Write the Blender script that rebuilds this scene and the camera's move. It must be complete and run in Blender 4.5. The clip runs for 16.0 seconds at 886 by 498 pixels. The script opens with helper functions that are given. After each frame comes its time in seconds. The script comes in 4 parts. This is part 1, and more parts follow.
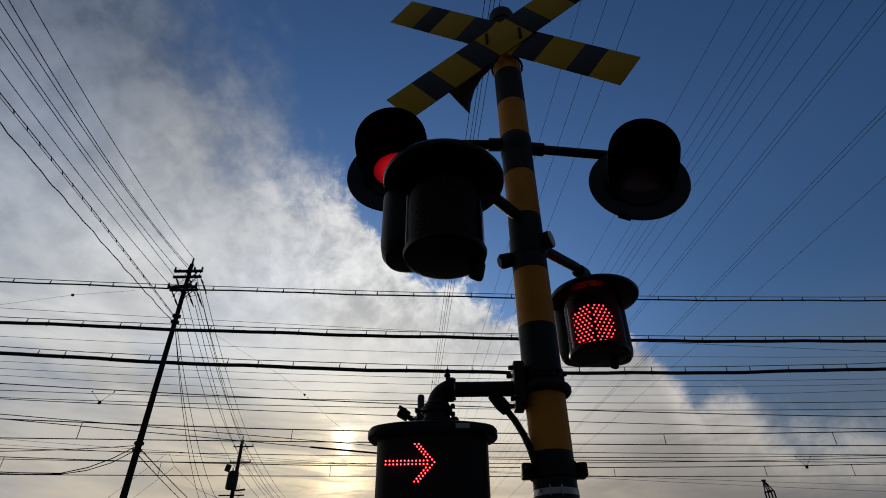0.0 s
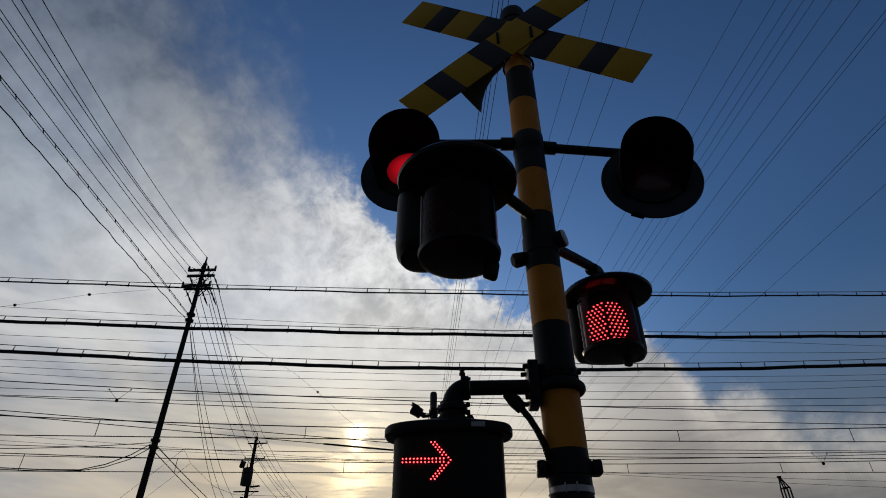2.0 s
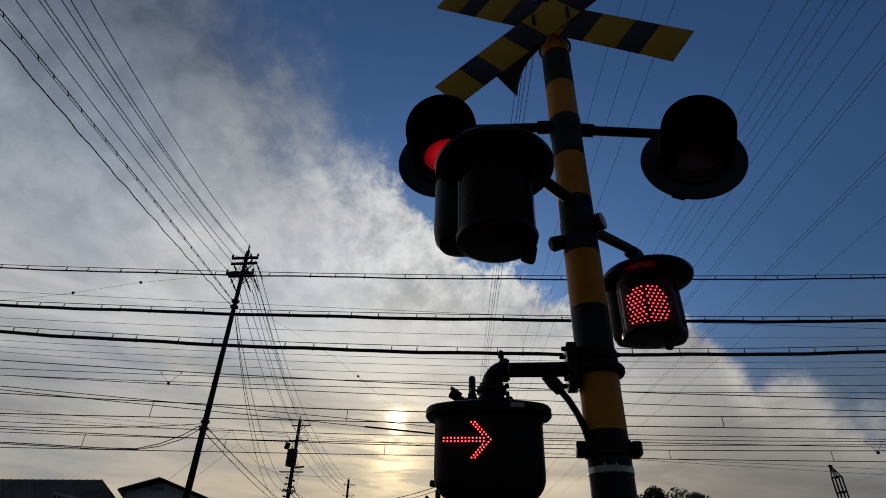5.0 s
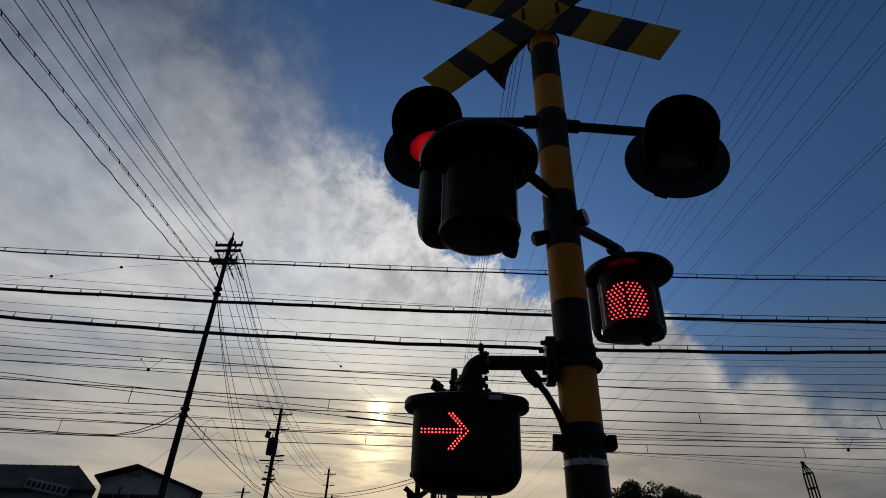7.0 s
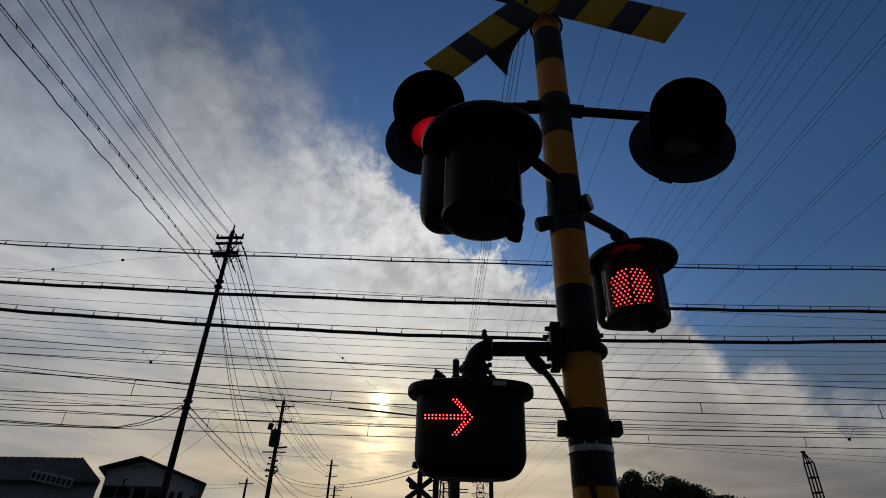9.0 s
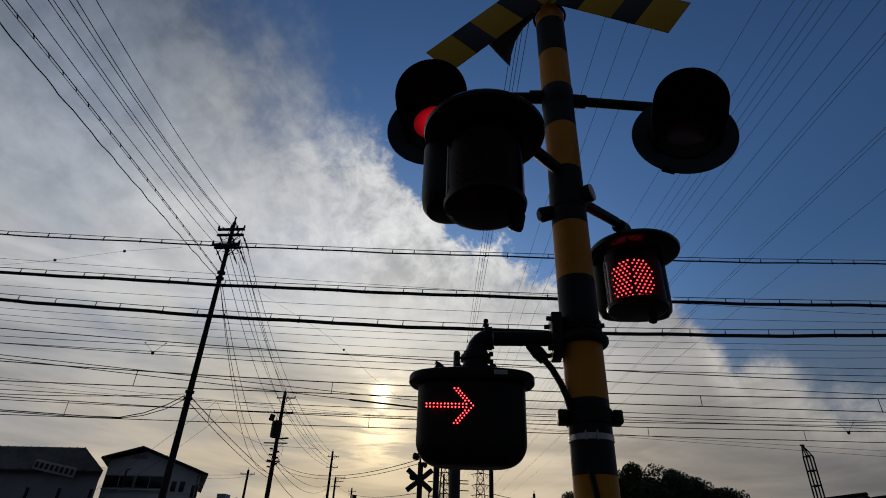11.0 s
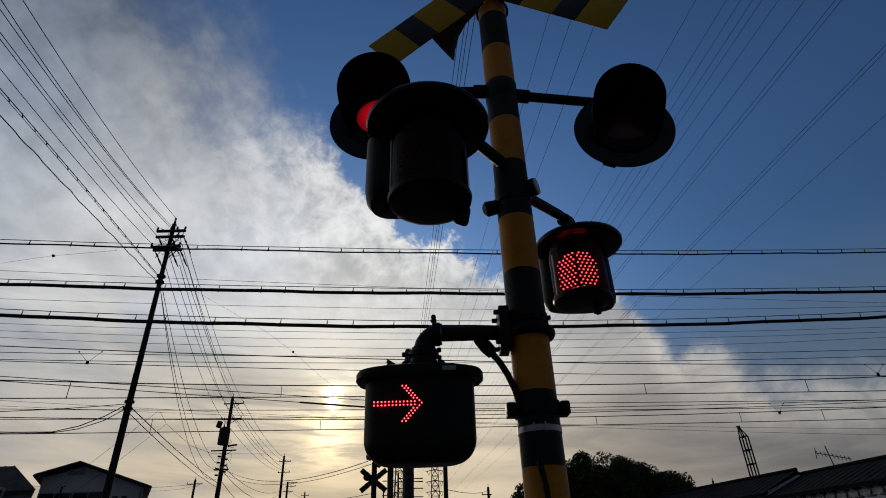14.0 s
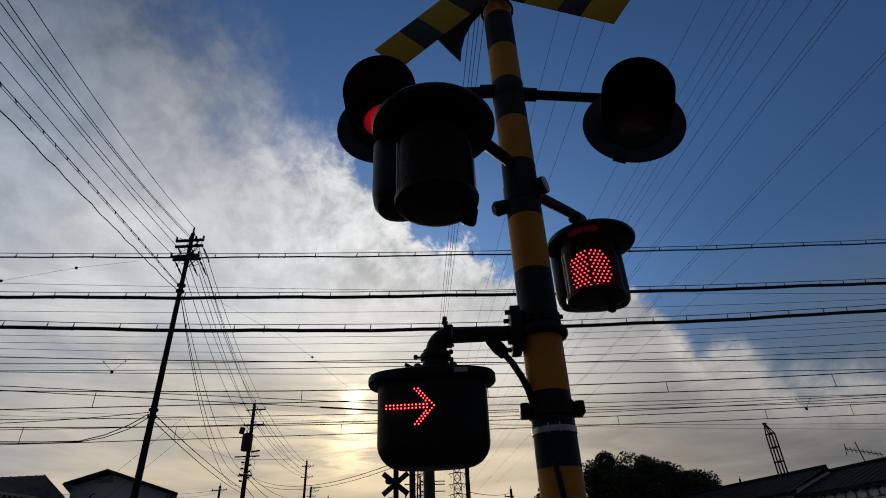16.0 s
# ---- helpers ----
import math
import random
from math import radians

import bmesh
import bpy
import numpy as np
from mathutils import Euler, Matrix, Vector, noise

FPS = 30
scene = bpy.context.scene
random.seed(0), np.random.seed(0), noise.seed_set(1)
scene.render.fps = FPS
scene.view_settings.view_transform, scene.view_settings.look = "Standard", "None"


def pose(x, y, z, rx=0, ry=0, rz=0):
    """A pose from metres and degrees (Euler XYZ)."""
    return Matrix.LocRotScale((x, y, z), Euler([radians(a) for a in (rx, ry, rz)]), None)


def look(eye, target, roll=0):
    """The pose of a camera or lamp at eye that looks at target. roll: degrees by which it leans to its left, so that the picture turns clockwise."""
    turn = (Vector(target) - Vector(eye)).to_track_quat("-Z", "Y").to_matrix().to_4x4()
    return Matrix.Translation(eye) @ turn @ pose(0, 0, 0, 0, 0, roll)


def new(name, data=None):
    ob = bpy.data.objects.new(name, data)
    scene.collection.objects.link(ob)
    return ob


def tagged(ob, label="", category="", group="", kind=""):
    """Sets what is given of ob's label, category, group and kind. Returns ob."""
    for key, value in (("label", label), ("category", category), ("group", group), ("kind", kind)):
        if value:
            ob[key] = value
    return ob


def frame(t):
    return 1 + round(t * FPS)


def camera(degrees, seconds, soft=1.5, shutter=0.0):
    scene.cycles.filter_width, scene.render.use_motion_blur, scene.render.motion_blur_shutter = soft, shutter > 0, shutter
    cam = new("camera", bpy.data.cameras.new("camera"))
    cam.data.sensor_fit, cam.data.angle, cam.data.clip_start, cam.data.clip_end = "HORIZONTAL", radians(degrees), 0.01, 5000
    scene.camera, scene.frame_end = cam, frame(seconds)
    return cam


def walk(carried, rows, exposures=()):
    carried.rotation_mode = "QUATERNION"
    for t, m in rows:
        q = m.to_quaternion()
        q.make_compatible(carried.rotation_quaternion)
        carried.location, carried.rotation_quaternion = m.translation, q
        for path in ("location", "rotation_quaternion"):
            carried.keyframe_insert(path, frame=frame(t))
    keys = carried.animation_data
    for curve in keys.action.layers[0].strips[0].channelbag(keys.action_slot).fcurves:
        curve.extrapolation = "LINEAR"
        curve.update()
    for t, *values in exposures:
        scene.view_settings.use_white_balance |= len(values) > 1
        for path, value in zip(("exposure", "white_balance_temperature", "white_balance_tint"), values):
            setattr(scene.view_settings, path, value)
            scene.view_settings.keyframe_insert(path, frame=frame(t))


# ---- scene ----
cam = camera(77.5, 16.0, soft=1.0)
PATH = [
    (0, (0.012, -0.105, 1.46), (-0.006, 1.546, 2.588), -0.6),
    (0.5, (0.008, -0.119, 1.464), (-0.018, 1.532, 2.592), -0.6),
    (1, (0.007, -0.117, 1.461), (-0.034, 1.534, 2.589), -0.4),
    (1.5, (0.001, -0.118, 1.459), (-0.046, 1.536, 2.581), -0.1),
    (2, (0.003, -0.123, 1.459), (-0.054, 1.533, 2.578), -0.3),
    (2.5, (0.003, -0.119, 1.454), (-0.091, 1.536, 2.572), -0.3),
    (3, (0.003, -0.116, 1.452), (-0.112, 1.548, 2.556), -0.5),
    (3.5, (0.001, -0.126, 1.452), (-0.145, 1.539, 2.549), -0.4),
    (4, (-0.006, -0.142, 1.443), (-0.206, 1.522, 2.535), 1.3),
    (6.5, (0.012, -0.137, 1.443), (-0.14, 1.556, 2.496), 2.0),
    (7, (0.01, -0.141, 1.442), (-0.131, 1.554, 2.495), 2.0),
    (7.5, (0.007, -0.132, 1.44), (-0.134, 1.567, 2.486), 2.0),
    (8, (0.004, -0.123, 1.437), (-0.139, 1.579, 2.478), 2.0),
    (8.5, (0.0, -0.121, 1.437), (-0.145, 1.585, 2.471), 2.1),
    (9, (0.003, -0.115, 1.435), (-0.142, 1.595, 2.464), 1.8),
    (11.5, (0.001, -0.108, 1.426), (-0.153, 1.619, 2.423), 2.4),
    (12, (0.001, -0.105, 1.426), (-0.157, 1.627, 2.413), 2.7),
    (12.5, (0.0, -0.108, 1.432), (-0.137, 1.628, 2.416), 2.0),
    (13, (0.005, -0.094, 1.427), (-0.037, 1.639, 2.424), 1.0),
    (13.5, (0.011, -0.093, 1.433), (0.041, 1.639, 2.432), -2.3),
    (14, (0.013, -0.088, 1.431), (0.043, 1.644, 2.43), -2.0),
    (14.5, (0.013, -0.079, 1.431), (0.036, 1.654, 2.428), -2.6),
    (15, (0.023, -0.083, 1.433), (0.026, 1.654, 2.426), -2.2),
    (15.5, (0.026, -0.084, 1.432), (0.016, 1.65, 2.428), -2.0),
    (16, (0.033, -0.08, 1.432), (0.005, 1.647, 2.44), -2.6),
]

walk(cam, [(t, look(eye, goal, roll)) for t, eye, goal, roll in PATH],
     exposures=((0, -0.03), (3.0, -0.05), (4.0, -0.2), (9.0, -0.19), (12.0, -0.14), (13.0, -0.11), (14.0, -0.03), (16.0, 0.0)))

# ---------------------------------------------------------------- world, sun
SUN_AZ, SUN_EL = radians(-10.8), radians(15.3)
sun_dir = Vector((math.sin(SUN_AZ) * math.cos(SUN_EL), math.cos(SUN_AZ) * math.cos(SUN_EL), math.sin(SUN_EL)))


class Graph:
    """Short spelling for shader nodes."""

    def __init__(self, tree):
        self.tree = tree
        tree.nodes.clear()

    def node(self, kind, **props):
        n = self.tree.nodes.new(kind)
        for key, value in props.items():
            setattr(n, key, value)
        return n

    def put(self, socket, value):
        if isinstance(value, bpy.types.NodeSocket):
            self.tree.links.new(value, socket)
        else:
            socket.default_value = value

    def math(self, op, a, b=0.0, c=0.0, clamp=False):
        n = self.node("ShaderNodeMath", operation=op, use_clamp=clamp)
        for s, v in zip(n.inputs, (a, b, c)):
            self.put(s, v)
        return n.outputs[0]

    def vec(self, op, a, b=(0, 0, 0)):
        n = self.node("ShaderNodeVectorMath", operation=op)
        self.put(n.inputs[0], a), self.put(n.inputs[1], b)
        return n.outputs["Value" if op in ("DOT_PRODUCT", "LENGTH") else "Vector"]

    def mix(self, f, a, b, blend="MIX"):
        n = self.node("ShaderNodeMix", data_type="RGBA", blend_type=blend)
        self.put(n.inputs["Factor"], f), self.put(n.inputs[6], a), self.put(n.inputs[7], b)
        return n.outputs[2]

    def noise(self, vector, scale, detail=6.0, rough=0.55, warp=0.0):
        n = self.node("ShaderNodeTexNoise")
        self.put(n.inputs["Vector"], vector)
        for key, v in (("Scale", scale), ("Detail", detail), ("Roughness", rough), ("Distortion", warp)):
            n.inputs[key].default_value = v
        return n.outputs["Fac"]

    def ramp(self, fac, stops, interp="LINEAR"):
        n = self.node("ShaderNodeValToRGB")
        n.color_ramp.interpolation = interp
        el = n.color_ramp.elements
        while len(el) < len(stops):
            el.new(0.5)
        for e, (p, c) in zip(el, stops):
            e.position = p
            e.color = (*c, 1) if isinstance(c, tuple) else (c, c, c, 1)
        self.put(n.inputs[0], fac)
        return n.outputs[0]

    def span(self, v, a, b, lo=0.0, hi=1.0, smooth=True):
        n = self.node("ShaderNodeMapRange", interpolation_type="SMOOTHSTEP" if smooth else "LINEAR")
        for s, x in zip(n.inputs, (v, a, b, lo, hi)):
            self.put(s, x)
        return n.outputs[0]

    def xyz(self, x, y, z):
        n = self.node("ShaderNodeCombineXYZ")
        for s, v in zip(n.inputs, (x, y, z)):
            self.put(s, v)
        return n.outputs[0]


world = bpy.data.worlds.new("evening_sky")
scene.world = world
world.use_nodes = True
g = Graph(world.node_tree)
way = g.node("ShaderNodeTexCoord").outputs["Generated"]
split = g.node("ShaderNodeSeparateXYZ")
g.put(split.inputs[0], way)
dx, dy, dz = split.outputs
az = g.math("MULTIPLY", g.math("ARCTAN2", dx, dy), 180 / math.pi)
el = g.math("MULTIPLY", g.math("ARCSINE", dz), 180 / math.pi)
sky = g.node("ShaderNodeTexSky", sky_type="NISHITA", sun_disc=False, sun_elevation=SUN_EL, sun_rotation=SUN_AZ)
sky.air_density, sky.dust_density, sky.ozone_density = 1.0, 0.4, 2.5
clear = g.mix(1.0, sky.outputs[0], (0.036, 0.051, 0.069, 1), "MULTIPLY")

# a cloud deck, seen in perspective, and its edge against the clear sky
flat = g.math("ADD", g.math("MAXIMUM", dz, 0.0), 0.16)
deck = g.xyz(g.math("DIVIDE", dx, flat), g.math("DIVIDE", dy, flat), 0.0)
turn = g.node("ShaderNodeMapping")
g.put(turn.inputs["Vector"], deck)
turn.inputs["Rotation"].default_value = (0, 0, radians(-32))
turn.inputs["Scale"].default_value = (1.25, 0.7, 1.0)
deck = turn.outputs[0]
big = g.noise(deck, 1.3, 3, 0.5, 0.4)
billow = g.noise(deck, 3.0, 9, 0.56, 0.5)
fine = g.noise(deck, 8.5, 9, 0.6, 0.6)
puff = g.noise(way, 8.0, 3, 0.5, 0.2)
curl = g.noise(way, 21.0, 7, 0.62, 0.3)
cotton = g.noise(way, 34.0, 8, 0.66, 0.9)
streak = g.noise(g.xyz(g.math("MULTIPLY", az, 0.045), g.math("MULTIPLY", el, 0.26), 2.0), 1.0, 7, 0.55, 0.5)
EDGE = ((-180, 20), (-90, 66), (-50, 61), (-32, 50.5), (-26, 47), (-21.6, 44.2), (-17, 42), (-12.4, 40), (-10.3, 37.3), (-7.6, 34.4), (-4, 31.3), (4.3, 29.2), (7.4, 27), (12, 25.6), (19.3, 24.0), (21.2, 22.4), (22.6, 18.9), (23.8, 17.5), (26.4, 17.3), (29.1, 15.6), (31.5, 14.5), (34.5, 13.7), (45, 11.4), (90, 9), (180, 20))
line = g.math("MULTIPLY", g.ramp(g.span(az, -180, 180, smooth=False), [((a + 180) / 360, e / 90) for a, e in EDGE]), 90)
depth = g.math("SUBTRACT", line, el)
west = g.span(az, -7, -30)
rag_e = g.math("ADD", g.math("MULTIPLY", g.math("SUBTRACT", puff, 0.5), 9), g.math("ADD", g.math("MULTIPLY", g.math("SUBTRACT", curl, 0.5), 9), g.math("MULTIPLY", g.math("SUBTRACT", cotton, 0.5), 5)))
rag_e = g.math("MULTIPLY", rag_e, g.span(az, 10, 22, 1.0, 0.42))
rag_w = g.math("ADD", g.math("MULTIPLY", g.math("SUBTRACT", billow, 0.5), 15), g.math("MULTIPLY", g.math("SUBTRACT", fine, 0.5), 12))
rag = g.math("ADD", g.math("MULTIPLY", rag_w, g.math("ADD", 0.15, g.math("MULTIPLY", west, 0.85))), rag_e)
inside = g.math("ADD", depth, rag)
soft = g.math("ADD", 1.0, g.math("ADD", g.math("MULTIPLY", west, 8.0), g.math("MULTIPLY", g.span(az, 20, 34), 1.5)))
cover = g.span(g.math("DIVIDE", inside, soft), -0.8, 1.5)
thin = g.math("MULTIPLY", west, g.span(big, 0.40, 0.68))
cover = g.math("MULTIPLY", cover, g.math("SUBTRACT", 1.0, g.math("MULTIPLY", thin, 0.35)))
# light in the cloud: bright rim, grey body, warm near the sun, streaks low down
tone = g.math("ADD", g.math("ADD", g.math("MULTIPLY", billow, 0.45), g.math("MULTIPLY", puff, 0.35)), g.math("ADD", g.math("MULTIPLY", fine, 0.32), g.math("MULTIPLY", curl, 0.45)))
tone = g.span(tone, 0.58, 1.0)
far_west = g.span(az, -30, -47)
high_tint = g.mix(far_west, (1, 1, 1, 1), (0.67, 0.73, 0.82, 1))
rim = g.math("MULTIPLY", g.math("MULTIPLY", g.span(depth, 26, 2), g.span(az, -34, -13)), g.span(el, 47, 36))
high = g.mix(tone, (0.40, 0.415, 0.435, 1), (0.66, 0.665, 0.67, 1))
high = g.mix(g.span(el, 30, 50), high, g.mix(tone, (0.078, 0.100, 0.142, 1), (0.21, 0.24, 0.288, 1)))
high = g.mix(rim, high, g.mix(g.span(g.math("ADD", g.math("ADD", g.math("MULTIPLY", billow, 0.25), g.math("MULTIPLY", puff, 0.40)), g.math("ADD", g.math("MULTIPLY", curl, 0.5), g.math("MULTIPLY", cotton, 0.35))), 0.56, 0.94), (0.37, 0.385, 0.41, 1), (0.86, 0.865, 0.87, 1)))
low = g.mix(g.span(streak, 0.30, 0.62), (0.43, 0.435, 0.45, 1), (0.70, 0.695, 0.68, 1))
low = g.mix(g.math("MULTIPLY", g.span(el, 19, 11), g.span(az, -12, -30)), low, g.mix(1.0, low, (0.86, 0.87, 0.9, 1), "MULTIPLY"))
cloud = g.mix(g.span(el, 17, 31), low, g.mix(1.0, high, high_tint, "MULTIPLY"))
# thin bars of cloud cross the glow
bars = g.noise(g.xyz(g.math("MULTIPLY", az, 0.13), g.math("MULTIPLY", el, 0.95), 5.0), 1.0, 6, 0.6, 0.6)
window = g.math("MULTIPLY", g.math("MULTIPLY", g.span(el, 17.5, 15), g.span(el, 7, 10)), g.math("MULTIPLY", g.span(az, -30, -20), g.span(az, 6, -2)))
cloud = g.mix(g.math("MULTIPLY", window, g.span(bars, 0.54, 0.40)), cloud, g.mix(1.0, cloud, (0.74, 0.77, 0.86, 1), "MULTIPLY"))
# a paler sheet lies over a greyer one in the west
sheet = g.math("MULTIPLY", g.math("MULTIPLY", g.span(el, 20, 24), g.span(el, 34, 29)), g.math("MULTIPLY", g.span(az, -44, -36), g.span(az, -10, -18)))
cloud = g.mix(sheet, cloud, g.mix(1.0, cloud, (1.22, 1.21, 1.19, 1), "MULTIPLY"))
grey = g.math("MULTIPLY", g.math("MULTIPLY", g.span(el, 11, 14), g.span(el, 21, 18)), g.math("MULTIPLY", g.span(az, -50, -42), g.span(az, -15, -22)))
cloud = g.mix(g.math("MULTIPLY", grey, g.span(streak, 0.65, 0.35, 0.4, 1.0)), cloud, g.mix(1.0, cloud, (0.87, 0.88, 0.89, 1), "MULTIPLY"))
cloud = g.mix(g.span(el, 20, 5), cloud, g.mix(1.0, cloud, (1.06, 0.94, 0.78, 1), "MULTIPLY"))
east = g.mix(g.span(el, 10, 18), (0.41, 0.425, 0.465, 1), (0.56, 0.555, 0.57, 1))
east = g.mix(g.math("MULTIPLY", g.span(inside, 7.5, 0.5), g.span(curl, 0.35, 0.62, 0.35, 1.0)), east, (0.86, 0.84, 0.83, 1))
east = g.mix(g.span(az, 22, 36), east, g.mix(1.0, east, (0.72, 0.77, 0.84, 1), "MULTIPLY"))
cloud = g.mix(g.span(az, 4, 22), cloud, g.mix(1.0, cloud, east, "MULTIPLY"))
near = g.math("MAXIMUM", g.vec("DOT_PRODUCT", way, tuple(sun_dir)), 0.0)
halo = g.math("POWER", near, 40.0)
core = g.math("POWER", near, 700.0)
disc = g.math("POWER", near, 12000.0)
second = Vector((math.sin(radians(-10.9)) * math.cos(radians(11.0)), math.cos(radians(-10.9)) * math.cos(radians(11.0)), math.sin(radians(11.0))))
patch = g.math("POWER", g.math("MAXIMUM", g.vec("DOT_PRODUCT", way, tuple(second)), 0.0), 1300.0)
veil = g.math("MULTIPLY", g.span(streak, 0.30, 0.58, 0.3, 1.0), g.span(curl, 0.3, 0.6, 0.6, 1.1))
veil = g.math("MULTIPLY", veil, g.span(bars, 0.40, 0.58, 0.3, 1.35))
third = Vector((math.sin(radians(-10.7)) * math.cos(radians(14.2)), math.cos(radians(-10.7)) * math.cos(radians(14.2)), math.sin(radians(14.2))))
tail = g.math("POWER", g.math("MAXIMUM", g.vec("DOT_PRODUCT", way, tuple(third)), 0.0), 20000.0)
disc = g.math("ADD", g.math("MULTIPLY", disc, g.span(curl, 0.3, 0.6, 0.6, 1.2)), g.math("MULTIPLY", tail, 0.5))
shine = g.math("ADD", g.math("MULTIPLY", halo, 0.17), g.math("MULTIPLY", g.math("ADD", g.math("MULTIPLY", core, 0.30), g.math("MULTIPLY", patch, 0.80)), veil))
lit = g.vec("MULTIPLY", g.xyz(shine, shine, shine), (1.0, 0.85, 0.56))
cloud = g.vec("ADD", g.vec("ADD", cloud, lit), g.vec("MULTIPLY", g.xyz(disc, disc, disc), (2.2, 2.05, 1.6)))
warm = g.math("POWER", near, 9.0)
cloud = g.mix(g.math("MULTIPLY", warm, g.span(el, 24, 10)), cloud, g.mix(1.0, cloud, (1.02, 0.93, 0.76, 1), "MULTIPLY"))
# the clear sky is brighter towards the sun, and haze pales it low down
lift = g.math("ADD", 0.88, g.math("MULTIPLY", g.math("POWER", near, 3.0), 0.62))
clear = g.mix(1.0, clear, g.xyz(lift, lift, lift), "MULTIPLY")
clear = g.mix(g.span(el, 27, 14, 0.0, 0.8), clear, (0.112, 0.150, 0.205, 1))
clear = g.mix(g.math("MULTIPLY", g.span(az, 12, 32), g.span(el, 42, 26)), clear, g.mix(1.0, clear, (0.86, 0.85, 0.83, 1), "MULTIPLY"))
air = g.mix(cover, clear, cloud)
# the eastern sky behind is dim
air = g.mix(g.span(dy, 0.25, -0.35), air, (0.055, 0.065, 0.085, 1))
back = g.node("ShaderNodeBackground")
g.put(back.inputs[0], air)
back.inputs[1].default_value = 1.0
g.put(g.node("ShaderNodeOutputWorld").inputs[0], back.outputs[0])

sun = new("sun", bpy.data.lights.new("sun", "SUN"))
sun.data.energy, sun.data.angle, sun.data.color = 0.6, radians(10), (1.0, 0.86, 0.66)
sun.matrix_world = look((0, 0, 30), Vector((0, 0, 30)) - sun_dir)


# ---------------------------------------------------------------- materials
def material(name, base, other=None, rough=0.6, metal=0.0, scale=8.0, bump=0.15, spots=0.5, glow=None, spec=0.3):
    """Painted or raw surface: two scales of colour change, gloss change and fine relief."""
    m = bpy.data.materials.new(name)
    m.use_nodes = True
    q = Graph(m.node_tree)
    b = q.node("ShaderNodeBsdfPrincipled")
    where = q.node("ShaderNodeTexCoord").outputs["Object"]
    other = other or tuple(c * 0.6 for c in base)
    wide, grain = q.noise(where, scale, 5, 0.6, 0.4), q.noise(where, scale * 9, 4, 0.6)
    f = q.math("ADD", q.span(wide, 0.40, 0.75, 0, spots), q.span(grain, 0.45, 0.8, 0, spots * 0.5), clamp=True)
    q.put(b.inputs["Base Color"], q.mix(f, (*base, 1), (*other, 1)))
    q.put(b.inputs["Roughness"], q.span(wide, 0.3, 0.8, rough - 0.08, min(1, rough + 0.14)))
    b.inputs["Metallic"].default_value = metal
    b.inputs["Specular IOR Level"].default_value = spec
    if bump:
        r = q.node("ShaderNodeBump")
        r.inputs["Strength"].default_value, r.inputs["Distance"].default_value = bump, 0.004
        q.put(r.inputs["Height"], grain)
        q.put(b.inputs["Normal"], r.outputs[0])
    if glow:
        b.inputs["Emission Color"].default_value = (*glow[0], 1)
        b.inputs["Emission Strength"].default_value = glow[1]
    q.put(q.node("ShaderNodeOutputMaterial").inputs[0], b.outputs[0])
    return m


def glass(name, colour, rough=0.02):
    m = bpy.data.materials.new(name)
    m.use_nodes = True
    q = Graph(m.node_tree)
    t, s, x = q.node("ShaderNodeBsdfTransparent"), q.node("ShaderNodeBsdfGlossy"), q.node("ShaderNodeMixShader")
    t.inputs[0].default_value = (*colour, 1)
    s.inputs[1].default_value = rough
    fr = q.node("ShaderNodeFresnel")
    fr.inputs[0].default_value = 1.45
    q.put(x.inputs[0], q.math("MULTIPLY", fr.outputs[0], 0.28))
    q.put(x.inputs[1], t.outputs[0]), q.put(x.inputs[2], s.outputs[0])
    q.put(q.node("ShaderNodeOutputMaterial").inputs[0], x.outputs[0])
    return m


YELLOW = material("yellow_paint", (0.58, 0.225, 0.010), (0.36, 0.14, 0.016), 0.55, scale=9, spots=0.55)
BLACK = material("black_paint", (0.010, 0.012, 0.015), (0.020, 0.020, 0.020), 0.55, scale=9, spec=0.2)
BOARD_YELLOW = material("yellow_board", (0.50, 0.30, 0.006), (0.40, 0.24, 0.012), 0.6, scale=6, spots=0.4)
BOARD_BLACK = material("blue_black_board", (0.02, 0.026, 0.038), (0.035, 0.04, 0.05), 0.6, scale=6)
IRON = material("black_iron", (0.010, 0.010, 0.011), (0.024, 0.019, 0.016), 0.55, scale=14, spec=0.18)
HOUSING = material("black_housing", (0.007, 0.007, 0.008), (0.013, 0.012, 0.012), 0.45, scale=12, bump=0.05, spec=0.18)
HOOD = material("matt_black_hood", (0.008, 0.008, 0.009), (0.014, 0.013, 0.013), 0.9, scale=12, bump=0.05, spec=0.05)
PLATE = material("dark_plate", (0.032, 0.042, 0.054), (0.042, 0.05, 0.058), 0.7, scale=8, bump=0.05, spec=0.1)
ZINC = material("zinc_steel", (0.42, 0.43, 0.44), (0.26, 0.26, 0.27), 0.45, 0.8, scale=20)
WHITE_CAP = material("pale_plastic_cap", (0.62, 0.63, 0.64), (0.45, 0.46, 0.47), 0.5, scale=20)
LENS_OFF = material("red_lens_unlit", (0.06, 0.005, 0.006), (0.035, 0.004, 0.004), 0.25, scale=10, bump=0.0, spec=0.4)
LENS_LIT = material("red_lens_lit", (0.3, 0.01, 0.012), (0.25, 0.008, 0.01), 0.3, scale=30, bump=0.0, glow=((1.0, 0.01, 0.025), 0.22))
